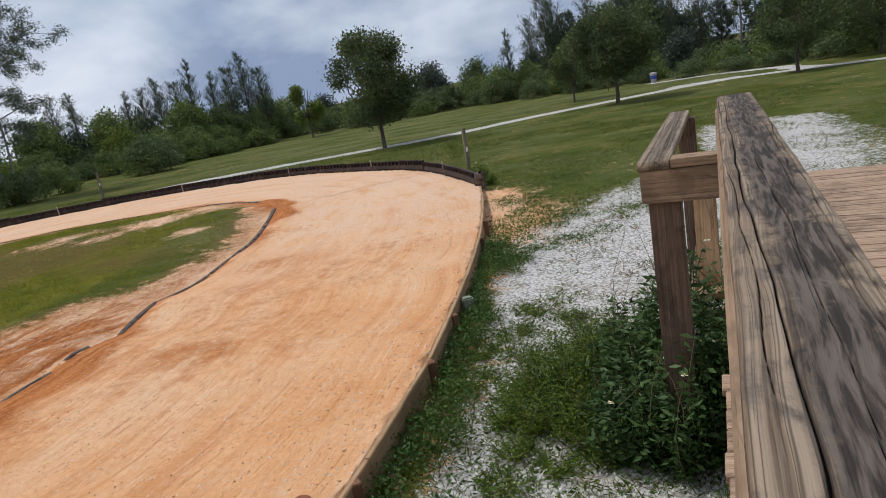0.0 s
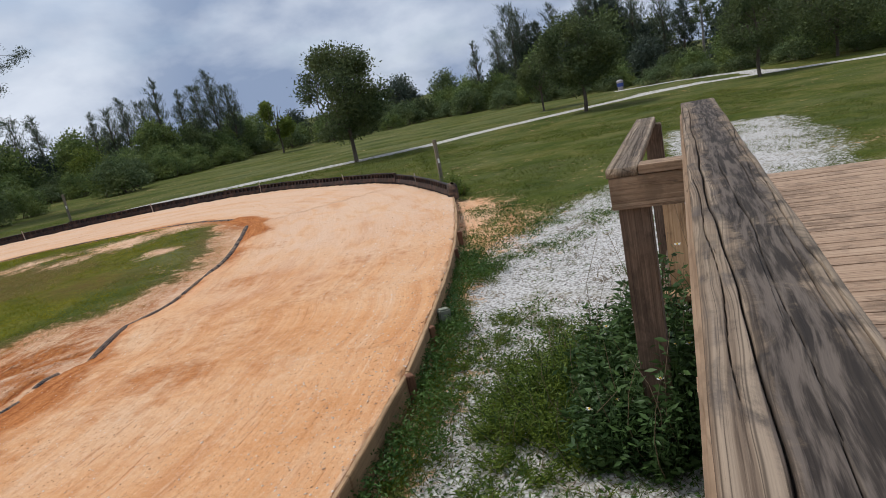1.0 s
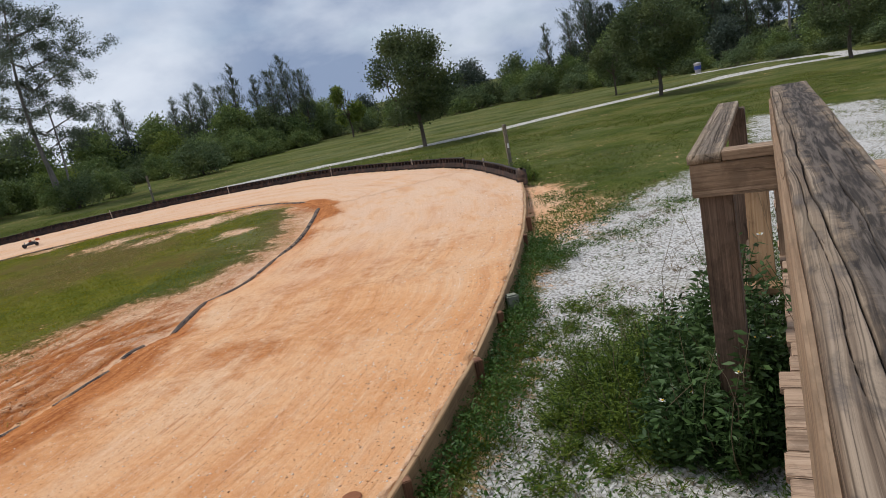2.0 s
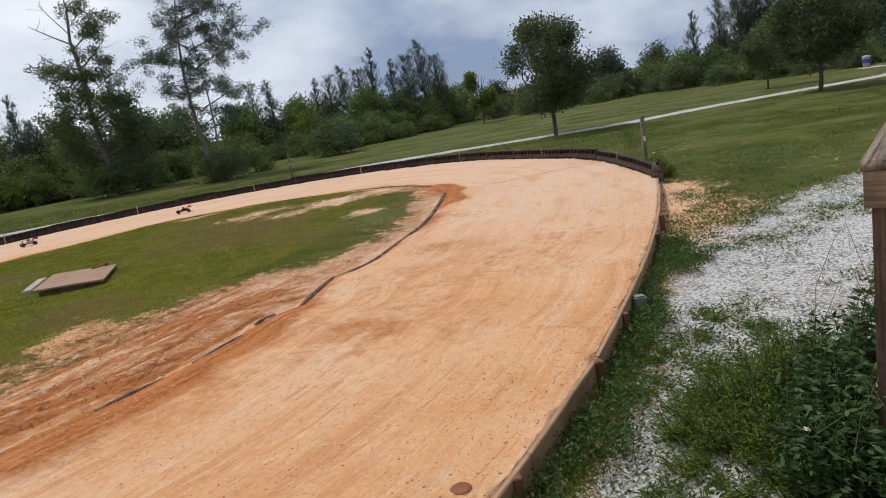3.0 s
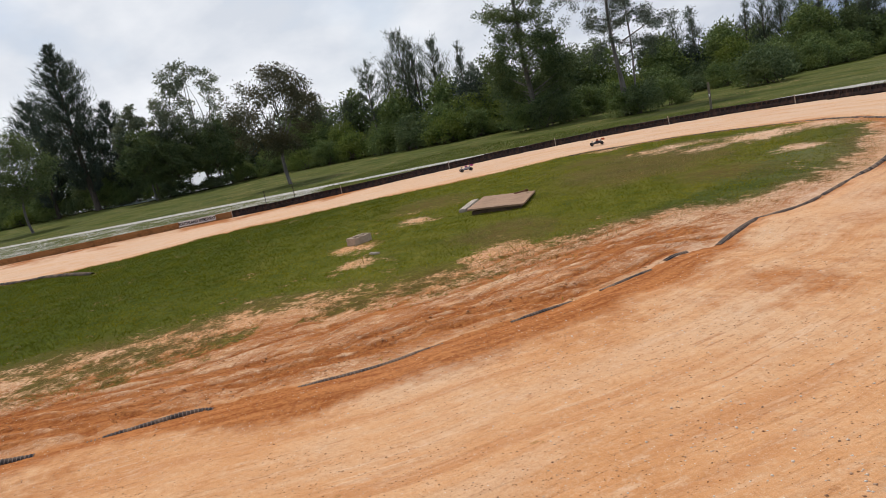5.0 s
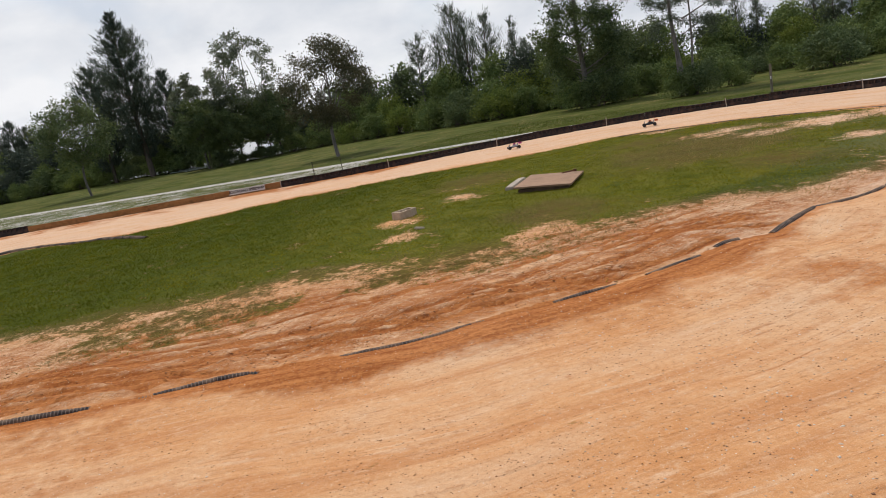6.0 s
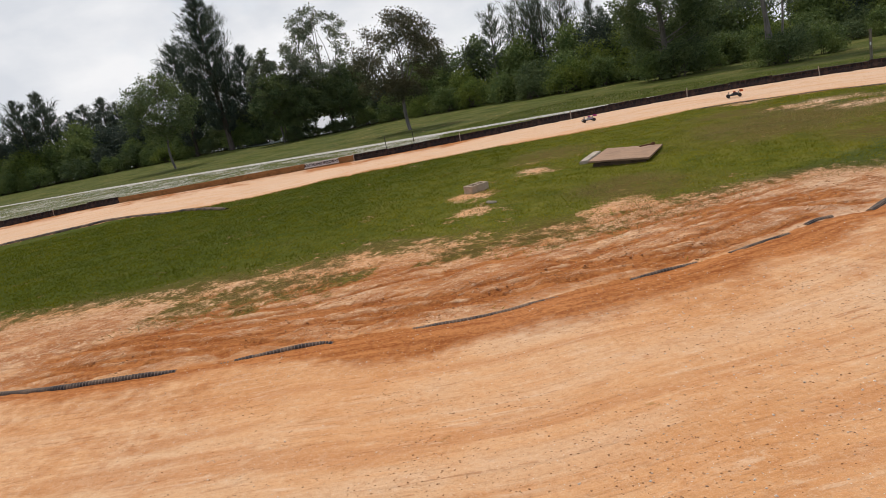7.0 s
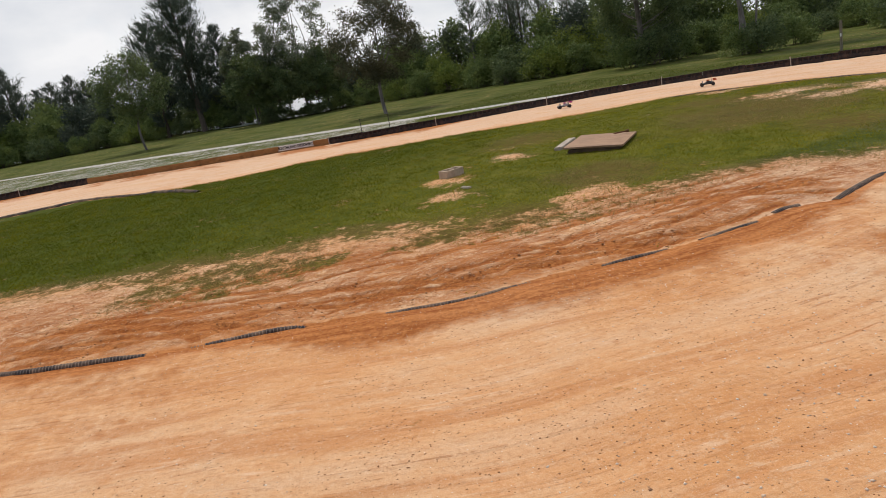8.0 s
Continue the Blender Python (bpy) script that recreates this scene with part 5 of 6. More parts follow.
def needle_tree(seed, h, width, leaf, bark, branches=46, per=75, size=0.42, wide=0.10, start=0.10, rise=0.75, sparse=0.0, droop=0.0, taper=0.62):
    """A feathery, pine-like tree: rising branches with long thin sprays."""
    rng = np.random.RandomState(seed)
    tubes = [limb((0, 0, -0.15), (rng.uniform(-0.04, 0.04) * h, 0, h * 0.97), 0.018 * h + 0.02, 0.012, rng, 0.02, 8)]
    spine = np.array([p for p, _ in tubes[0]])
    at, way, sz = [], [], []
    for k in range(branches):
        f = start + (0.985 - start) * (k + rng.uniform(0, 1)) / branches
        base = np.array([np.interp(f, np.linspace(0, 1, len(spine)), spine[:, q]) for q in range(3)])
        a = k * 2.399 + rng.uniform(-0.4, 0.4)
        prof_ = min(1.0, 0.30 + 2.2 * (f - start)) * (1.03 - f) ** taper
        ln = width / 2 * prof_ * rng.uniform(0.6, 1.35) / 0.75
        out_ = np.array([math.cos(a), math.sin(a), rise * rng.uniform(0.7, 1.4)])
        tip = base + out_ / np.linalg.norm(out_) * ln * 1.15
        rings = limb(base, tip, 0.008 + 0.007 * ln, 0.004, rng, 0.06, 4)
        tubes.append(rings)
        if rng.uniform() < sparse:
            continue
        n = int(per * (0.30 + ln / (width / 2)))
        knots = np.sort(rng.uniform(0.25, 1.05, 5))
        t = np.clip(knots[rng.randint(0, 5, n)] + rng.normal(size=n) * 0.045, 0.12, 1.12)
        at.append(base + (tip - base) * t[:, None] + rng.normal(size=(n, 3)) * (0.060 * ln + 0.03) * (0.5 + t[:, None]))
        way.append(out_ * [0.7, 0.7, 0.8] + [0, 0, 0.25 - droop] + rng.normal(size=(n, 3)) * 0.55)
        sz.append(size * rng.uniform(0.5, 1.25, n) * (1.15 - 0.4 * f))
    lv, lf = leaf_set(np.concatenate(at), np.concatenate(way), np.concatenate(sz), wide, rng, 0.1, True)
    tv, tf = join_tubes(tubes, 5)
    return raw_mesh("trunk", tv, tf, (bark,), True), raw_mesh("crown", lv, lf, (leaf,))


def shrub(seed, h, width, leaf, clusters=70, per=55, size=0.17, spread=0.20):
    rng = np.random.RandomState(seed)
    cen = []
    while len(cen) < clusters:
        p = rng.normal(size=3)
        p *= rng.uniform(0.2, 1.0) ** 0.4 / np.linalg.norm(p)
        q = np.array([p[0] * width / 2, p[1] * width / 2, 0.1 * h + abs(p[2]) * h * 0.86])
        if vnoise(np.array([q[0] * 1.7 + 30 + seed * 3]), np.array([q[2] * 1.7 + q[1] + 30]))[0] > 0.36:
            cen.append(q)
    cen = np.array(cen)
    tubes = [limb((rng.uniform(-0.2, 0.2) * width, rng.uniform(-0.2, 0.2) * width, -0.1), c, 0.03, 0.008, rng, 0.08, 4) for c in cen[::9]]
    tv, tf = join_tubes(tubes, 5)
    lv, lf = cluster_leaves(cen, per, spread, size, 0.52, rng)
    return raw_mesh("stem", tv, tf, (BARK,), True), raw_mesh("foliage", lv, lf, (leaf,))


def plant(name, label, category, x, y, meshes, scale=1.0, yaw=0.0, group="", tall=1.0, names=("trunk", "crown")):
    z = -0.05 if math.hypot(x, y) > 22 else ground_z(x, y)
    root = thing(name, pose(x, y, z, 0, 0, yaw) @ Matrix.Diagonal((scale, scale, scale * tall, 1)), label, category, group)
    for nm, me in zip(names, meshes):
        ob = new(nm, me)
        ob.parent = root
    return root


def polar(az, dist):
    a = radians(az)
    return -math.sin(a) * dist, math.cos(a) * dist


# park oaks on the turf
plant("oak_tree", "round dark green young oak beside the white path", "tree", -1.46, 24.8, broad_tree(1, 4.15, 3.2, 0.85, 0.085, LEAF_OAK, BARK, 260, 85, 0.094, 0.160, 0.34))
plant("oak_tree", "full dark green young oak beyond the white path", "tree", 7.75, 26.6, broad_tree(2, 3.75, 3.2, 0.90, 0.085, LEAF_OAK, BARK, 260, 85, 0.094, 0.160, 0.34), yaw=40)
plant("oak_tree", "small slim oak behind the white path", "tree", 7.3, 31.9, broad_tree(3, 3.0, 2.1, 0.85, 0.05, LEAF_OAK, BARK, 110, 70, 0.085, 0.17, 0.36))
plant("oak_tree", "spreading dark oak near the path fork", "tree", 14.9, 26.4, broad_tree(4, 3.3, 2.9, 0.80, 0.085, LEAF_OAK, BARK, 200, 80, 0.085, 0.17, 0.34), yaw=80)
plant("oak_tree", "dark oak at the edge of the wood", "tree", 19.9, 29.0, broad_tree(14, 3.9, 4.6, 0.75, 0.085, LEAF_OAK, BARK, 170, 80, 0.11, 0.20, 0.32), yaw=10)
plant("park_tree", "open-crowned tree with rust-tinged leaves on the turf", "tree", -32.5, 18.7, broad_tree(5, 6.2, 5.0, 1.5, 0.11, LEAF_RED, BARK_GREY, 215, 95, 0.105, 0.125, 0.49))
plant("park_tree", "slender thin-crowned tree with a pale trunk", "tree", -52.5, 10.1, broad_tree(6, 6.6, 5.2, 1.7, 0.10, LEAF_WOOD, BARK_GREY, 220, 85, 0.125, 0.13, 0.45), yaw=120)

# the two tall trees that stand clear of the wood
def bare_tree(seed):
    """A tall tree: a dense lower crown, then a bare trunk with dead limbs and a few tufts."""
    rng = np.random.RandomState(seed)
    spine = [((0, 0, -0.15), 0.17), ((0.05, 0.1, 2.0), 0.15), ((-0.1, 0.1, 4.2), 0.12), ((0.0, 0.0, 6.2), 0.10), ((-0.15, 0.0, 8.0), 0.075), ((0.1, 0.0, 9.6), 0.045), ((0.0, 0.1, 11.0), 0.02)]
    tubes = [spine]
    for z0, dx, dy, dz, r in ((6.0, -2.1, 0.2, 0.5, 0.045), (6.6, -1.7, 0.3, 1.0, 0.04), (7.8, -1.8, 0.1, 1.1, 0.045), (8.3, -1.1, -0.3, 1.5, 0.03), (6.5, 1.4, 0.2, 1.5, 0.05), (7.6, 1.6, -0.2, 1.4, 0.04), (9.0, 0.8, 0.1, 1.2, 0.03)):
        rings = limb((-0.08, 0, z0), (dx, dy, z0 + dz), r, 0.012, rng, 0.10, 6)
        tubes.append(rings)
        for q in (2, 3, 4):
            p = np.array(rings[q][0])
            tubes.append(limb(p, p + rng.normal(size=3) * [0.45, 0.3, 0.25] + [0.25 * np.sign(dx), 0, 0.2], 0.014, 0.004, rng, 0.1, 3))
    low = []
    while len(low) < 210:
        p = rng.normal(size=3)
        p *= rng.uniform(0.2, 1) ** 0.45 / np.linalg.norm(p)
        q = np.array([p[0] * 2.9, p[1] * 2.4, 3.3 + p[2] * 2.5])
        if vnoise(np.array([q[0] * 1.1 + 20]), np.array([q[2] * 1.3 + q[1] + 20]))[0] > 0.46:
            low.append(q)
    for c in low[::6]:
        tubes.append(limb((0, 0, max(0.8, c[2] - 0.9)), c, 0.035, 0.008, rng, 0.08, 4))
    # tufts: x, z, reach, share
    tufts = []
    for cx, cz, reach, n in ((-1.3, 6.7, 0.75, 16), (-0.5, 6.3, 0.7, 12), (0.5, 6.2, 0.9, 18), (1.2, 6.9, 0.5, 7), (0.9, 8.3, 0.6, 12), (1.3, 9.0, 0.65, 14), (0.5, 9.6, 0.5, 8), (-0.2, 5.4, 1.1, 16), (0.3, 7.3, 0.5, 7)):
        tufts += [np.array([cx, 0, cz]) + rng.normal(size=3) * [0.62 * reach, 0.5, 0.28 * reach] for _ in range(n)]
    tv, tf = join_tubes(tubes)
    a, fa = cluster_leaves(np.array(low), 130, 0.20, 0.115, 0.5, rng)
    b, fb = cluster_leaves(np.array(tufts), 130, 0.15, 0.105, 0.42, rng)
    return raw_mesh("trunk", tv, tf, (BARK_GREY,), True), raw_mesh("crown", np.vstack([a, b]), np.vstack([fa, fb + len(a)]), (LEAF_WOOD,))


def airy_tree(seed):
    """A tall tree with several stems and flat, drooping sprays of leaves in layers."""
    rng = np.random.RandomState(seed)
    tubes, cen = [], []
    for sx, sy, top, r in ((0.1, 0.0, 8.8, 0.13), (-0.45, 0.1, 5.8, 0.07), (0.35, 0.2, 6.6, 0.06)):
        tubes.append(limb((sx * 0.6, sy, -0.15), (sx + rng.uniform(-0.1, 0.2), sy, top), r, 0.02, rng, 0.02, 8))
    # layers: x, z, reach, share
    for cx, cz, reach, n in ((-1.5, 5.9, 1.1, 20), (-1.3, 4.8, 0.8, 9), (-0.6, 6.7, 0.7, 9), (2.2, 6.9, 1.15, 20), (1.6, 5.9, 0.9, 12), (0.5, 8.5, 0.8, 14), (1.5, 8.2, 0.8, 12), (0.1, 7.6, 0.8, 10),
                             (-0.5, 8.9, 0.5, 6), (0.6, 4.7, 0.9, 13), (1.6, 4.1, 0.8, 11), (0.0, 5.6, 0.8, 10), (-0.5, 3.8, 0.6, 6), (0.9, 3.3, 0.7, 8), (0.9, 7.2, 0.6, 8), (0.2, 9.5, 0.4, 6)):
        hub = np.array([cx, rng.uniform(-0.8, 0.8), cz])
        tubes.append(limb((0.08, 0, cz - 0.35 - 0.2 * abs(cx)), hub, 0.045, 0.012, rng, 0.08, 5))
        for _ in range(n):
            o = rng.normal(size=3) * [0.55 * reach, 0.6, 0.27]
            o[2] -= 0.16 * abs(o[0])
            cen.append(hub + o)
            if rng.uniform() < 0.4:
                tubes.append(limb(hub, hub + o, 0.012, 0.004, rng, 0.08, 3))
    for _ in range(80):
        f = rng.uniform(0.0, 1.0) ** 1.3
        cen.append(np.array([0.35 + rng.normal() * (1.25 - 0.6 * f), rng.normal() * 0.8, 2.6 + 6.4 * f]))
    tv, tf = join_tubes(tubes)
    c = np.repeat(np.array(cen), 170, 0)
    o = rng.normal(size=c.shape) * [0.16, 0.16, 0.12]
    lv, lf = leaf_set(c + o, rng.normal(size=c.shape) * [0.8, 0.8, 0.4] + [0, 0, -0.35], 0.100 * rng.uniform(0.6, 1.3, len(c)), 0.36, rng, thin=True)
    return raw_mesh("trunk", tv, tf, (BARK_GREY,), True), raw_mesh("crown", lv, lf, (LEAF_PINE,))


plant("tall_tree", "tall half-dead tree with bare upper limbs above a dark crown", "tree", -25.2, 31.0, bare_tree(21), yaw=38)
plant("tall_tree", "tall airy tree with several pale stems and drooping sprays", "tree", -17.9, 29.2, airy_tree(22), 1.0, yaw=31)

NEEDLE = [needle_tree(31, 6.0, 2.7, LEAF_PINE, BARK, 46, 120, 0.27, 0.10, 0.10, 1.5), needle_tree(32, 6.0, 2.0, LEAF_PINE, BARK, 40, 110, 0.27, 0.10, 0.12, 1.6, sparse=0.08),
          needle_tree(33, 6.0, 3.5, LEAF_PINE, BARK, 44, 140, 0.28, 0.10, rise=1.6), needle_tree(34, 6.0, 3.4, LEAF_DARK, BARK, 58, 150, 0.34, 0.14, rise=0.8, taper=0.8),
          needle_tree(35, 6.0, 2.6, LEAF_PINE, BARK_GREY, 40, 90, 0.34, 0.12, sparse=0.2, start=0.3, rise=0.9)]
# heading to the left of +y, height of the top over the eye in degrees, distance, kind
PINES = [(-7.8, 3.2, 50, 1), (-9.9, 4.2, 52, 0), (-10.9, 5.1, 50, 2), (-11.7, 4.7, 51, 0), (-12.6, 4.2, 51, 2), (-13.4, 4.3, 50, 3), (-14.6, 4.6, 53, 0), (-16.0, 4.4, 51, 2), (-17.2, 5.0, 50, 2), (-18.2, 5.5, 51, 3), (-19.2, 5.4, 52, 3), (-20.8, 5.0, 50, 0),
         (-22.6, 4.6, 51, 2), (-24.3, 3.6, 54, 3), (-28.5, 3.4, 50, 3), (-31.5, 3.8, 52, 3), (-34.5, 3.6, 50, 2), (-1.9, 1.0, 55, 1), (26.0, 4.4, 50, 1), (27.6, 3.2, 50, 0), (22.5, 3.3, 50, 1),
         (21.2, 3.9, 51, 0), (20.2, 4.5, 50, 0), (19.0, 4.0, 52, 2), (17.4, 4.8, 50, 1), (16.1, 4.4, 51, 1), (14.6, 4.5, 50, 2), (13.6, 4.7, 51, 0), (12.6, 4.1, 50, 2),
         (56.3, 3.4, 58, 1), (54.2, 3.2, 57, 0), (52.0, 5.2, 54, 4), (50.3, 4.8, 54, 0), (49.3, 6.7, 53, 2), (48.3, 6.0, 52, 0), (46.3, 5.7, 54, 2), (44.5, 5.1, 53, 1), (43.4, 4.0, 52, 0),
         (40.9, 3.6, 52, 1), (72.4, 5.9, 74, 3), (77.3, 6.8, 76, 3), (88.4, 4.7, 88, 3), (86.9, 5.0, 90, 3), (84.4, 3.7, 96, 3), (83.2, 4.0, 97, 3), (85.4, 3.4, 97, 3), (82.0, 3.5, 96, 3), (81.0, 3.2, 95, 3), (90.5, 3.6, 90, 3)]
for k, (az, el, dist, kind) in enumerate(PINES):
    x, y = polar(az, dist)
    h = 1.85 + dist * math.tan(radians(el))
    dark = kind == 3
    plant("casuarina", "dark, dense casuarina at the edge of the wood" if dark else "feathery grey-green casuarina at the edge of the wood", "tree", x, y, NEEDLE[kind],
          h / 6.0 * (1.05 if h < 5 else 0.95), yaw=k * 71.0, group="casuarinas", tall=1.0 if h < 6 else 1.12)
x, y = polar(74.6, 73)
plant("casuarina", "tall dark casuarina that towers over the wood", "tree", x, y, needle_tree(41, 16.2, 8.0, LEAF_DARK, BARK, 150, 190, 0.50, 0.14, 0.10, 0.9, taper=0.9), group="casuarinas")
x, y = polar(66.2, 62)
plant("light_tree", "tall pale tree with loose clumps of silvery leaves", "tree", x, y, broad_tree(42, 11.2, 6.2, 2.6, 0.12, LEAF_SILVER, BARK_GREY, 150, 95, 0.16, 0.105, 0.45), yaw=20)
x, y = polar(70.4, 62)
plant("light_tree", "pale leaning tree with silvery leaves", "tree", x, y, broad_tree(43, 7.8, 4.0, 2.0, 0.10, LEAF_SILVER, BARK_GREY, 130, 90, 0.17, 0.12, 0.44), yaw=80)
x, y = polar(-25.6, 44)
plant("slash_pine", "tall bare-stemmed pine with a few high branches", "tree", x, y, needle_tree(44, 5.3, 3.4, LEAF_OAK, BARK_GREY, 18, 150, 0.40, 0.12, 0.55, 0.25), yaw=15)
x, y = polar(9.1, 46)
plant("round_tree", "round bright yellow-green tree rising from the hedge", "tree", x, y, broad_tree(45, 3.5, 2.2, 0.8, 0.07, LEAF_LIGHT, BARK, 70, 60, 0.15, 0.18, 0.36))

# the hedge: low shrubs in front, taller ones behind
SHRUBS = [shrub(51, 2.0, 2.8, LEAF_HEDGE, 74, 62, 0.125, 0.19), shrub(52, 2.0, 2.6, LEAF_HEDGE, 66, 62, 0.125, 0.19), shrub(53, 2.0, 3.0, LEAF_LIGHT, 64, 62, 0.12, 0.18), shrub(54, 2.0, 2.6, LEAF_WOOD, 66, 62, 0.12, 0.18), shrub(55, 2.0, 2.4, LEAF_OAK, 60, 62, 0.13, 0.18)]
TALL = [shrub(56, 4.0, 3.6, LEAF_HEDGE, 150, 52, 0.17, 0.26), shrub(57, 4.0, 3.4, LEAF_WOOD, 140, 52, 0.17, 0.26), shrub(58, 4.0, 3.8, LEAF_LIGHT, 140, 52, 0.16, 0.26), shrub(59, 4.0, 3.2, LEAF_DARK, 130, 52, 0.17, 0.24)]
_rng = random.Random(8)
# heading, distance of the wood's edge, height of the shrubs
EDGE = [(-48, 36, 2.2), (-30, 36, 2.2), (-22, 40, 2.3), (-12, 43, 2.7), (-4, 50, 3.3), (4, 46, 2.7), (10, 54, 3.0), (14, 46, 2.6), (20, 43, 2.9), (25, 46, 3.2), (30, 44, 3.1), (36, 42, 3.2), (40, 44, 3.5), (47, 46, 3.6),
        (53, 52, 3.9), (58, 56, 4.4), (62.5, 62, 4.4), (64.5, 66, 2.6), (69.5, 70, 2.6), (71.5, 72, 4.0), (78, 78, 4.8), (86, 84, 4.8), (96, 88, 4.6), (110, 80, 4.6)]
az = -46.0
while az < 104:
    d0 = np.interp(az, [e[0] for e in EDGE], [e[1] for e in EDGE])
    h0 = np.interp(az, [e[0] for e in EDGE], [e[2] for e in EDGE])
    for row, (back_, hf) in enumerate(((0.0, 0.50), (2.0, 0.80), (4.6, 1.08)) if not 64.6 < az < 69.6 else ()):
        x, y = polar(az + _rng.uniform(-0.8, 0.8), d0 + back_ + _rng.uniform(-0.9, 0.9))
        h = h0 * hf * _rng.uniform(0.68, 1.26)
        if h > 2.7:
            kind = _rng.choice((0, 1, 1, 2, 0, 3)) if row < 2 else _rng.choice((1, 3, 0, 1))
            sets, base_h, pale_ = TALL[kind], 4.0, kind == 2
        else:
            kind = (_rng.choice((0, 1, 2, 0, 1, 3)) if row < 2 else _rng.choice((3, 4, 3, 0))) if az > 4 else _rng.choice((3, 4, 3, 0))
            sets, base_h, pale_ = SHRUBS[kind], 2.0, kind == 2
        size_ = max(h / base_h, 0.75)
        plant("hedge_shrub", "yellow-green leafy shrub in the hedge" if pale_ else "dense green shrub at the edge of the wood" if row else "leafy green shrub in the front of the hedge", "shrub", x, y, sets,
              size_, yaw=_rng.uniform(0, 360), group="shrubs of the hedge", tall=h / base_h / size_, names=("stem", "foliage"))
    az += 2.7 * 46 / d0
for az, d, h, kind in ((21.6, 38.2, 2.0, 3), (22.6, 38.8, 1.6, 1), (30.6, 33.6, 1.5, 3), (32.0, 34.0, 1.2, 0), (38.0, 39.2, 2.0, 3), (39.6, 39.8, 1.6, 0), (36.2, 40.5, 1.4, 1), (28.4, 36.0, 1.4, 0)):
    x, y = polar(az, d)
    plant("round_bush", "rounded dense bush standing on the turf before the wood", "shrub", x, y, SHRUBS[kind], h / 2.0, yaw=az * 9, names=("stem", "foliage"))
# the taller wood behind the path
for k, (az, d, h) in enumerate(((-14.6, 52, 4.4), (-16.4, 50, 4.9), (-18.4, 50, 5.2), (-20.3, 51, 4.7), (-22.0, 53, 4.2), (-27.6, 46, 4.2), (-29.6, 46, 4.9), (-31.8, 45, 5.2), (-34.0, 46, 5.4), (-36.4, 44, 5.2), (-39.0, 44, 5.0), (12.4, 54, 3.5), (15.4, 54, 3.6), (18.2, 53, 3.8), (21.8, 53, 3.6), (24.2, 52, 3.8), (28.8, 50, 4.2), (33.4, 48, 4.4), (36.6, 49, 4.6), (40.4, 51, 4.2), (63.4, 68, 4.6), (71.4, 74, 5.0), (-12.4, 53, 4.2), (-10.0, 54, 3.4))):
    x, y = polar(az, d)
    plant("wood_tree", "dense dark broadleaf tree in the wood behind the path", "tree", x, y, TALL[(1, 3, 0)[k % 3] if az > 4 else (1, 3)[k % 2]], h / 4.0, yaw=47.0 * k, group="trees of the wood", names=("trunk", "crown"))
# slim trees on the bank, and what grows low between them
BANK = broad_tree(61, 6.0, 5.0, 1.5, 0.09, LEAF_WOOD, BARK, 150, 85, 0.17, 0.13, 0.38)
for k, (az, d, h) in enumerate(((64.6, 61, 5.6), (66.0, 63.5, 5.0), (67.6, 62, 5.8), (69.1, 64, 5.4), (70.2, 61, 6.0), (65.4, 60.5, 4.6), (68.4, 60.5, 4.4))):
    x, y = polar(az, d)
    plant("bank_tree", "slim dark broadleaf tree on the bank of the water", "tree", x, y, BANK, h / 6.0, yaw=61.0 * k, group="trees on the bank")
for k, (az, d, h) in enumerate(((64.9, 60, 1.0), (65.35, 60.4, 0.95), (66.0, 60.2, 0.9), (66.35, 60.6, 1.1), (66.7, 60.5, 0.8), (67.9, 60, 1.1), (68.8, 60.5, 1.2), (69.6, 60, 1.4), (67.2, 61, 0.6))):
    x, y = polar(az, d)
    plant("bank_bush", "low dark bush at the water's edge", "shrub", x, y, SHRUBS[(3, 4)[k % 2]], h / 2.0, yaw=83.0 * k, names=("stem", "foliage"))
# open water that glints through the wood
wv = [(*polar(62.5, 64.0), -0.03), (*polar(66.0, 61.5), -0.03), (*polar(72.0, 64.0), -0.03), (*polar(78.0, 90.0), -0.03), (*polar(96.0, 100.0), -0.03), (*polar(100.0, 400.0), -0.03), (*polar(81.0, 420.0), -0.03), (*polar(61.0, 400.0), -0.03)]
water = Mat("lake_water", 0.15, spec=0.6)
water.colour((0.10, 0.12, 0.12)).bump(water.noise(0.8, 3.0), 0.15, 0.05)
tagged(new("water", raw_mesh("water", wv, [(0, 1, 2, 3, 4, 5, 6, 7)], (water.m,))), "pale sheet of water behind the trees", "water", kind="structure")

# ================= turf, weeds and stones =================


def scatter(n, box, rng, keep):
    """Random places in a box (x0, y0, x1, y1) at which keep(terrain) holds; with their heights."""
    x, y = rng.uniform(box[0], box[2], n), rng.uniform(box[1], box[3], n)
    t = terrain(x, y)
    m = keep(x, y, t)
    return np.stack([x[m], y[m], t[0][m]], 1)


def blades(at, per, high, rng, spread=0.03, lean=0.55, wide=0.085):
    c = np.repeat(at, per, 0)
    c = c + rng.normal(size=c.shape) * [spread, spread, 0]
    way = rng.normal(size=c.shape) * [lean, lean, 0.15] + [0, 0, 1]
    return leaf_set(c, way, high * rng.uniform(0.45, 1.3, len(c)), wide * 0.8, rng, 0.05, True)


def stuff(name, vf, mat_, label, category):
    return tagged(new(name, raw_mesh(name, vf[0], vf[1], (mat_,))), label, category, kind="stuff")


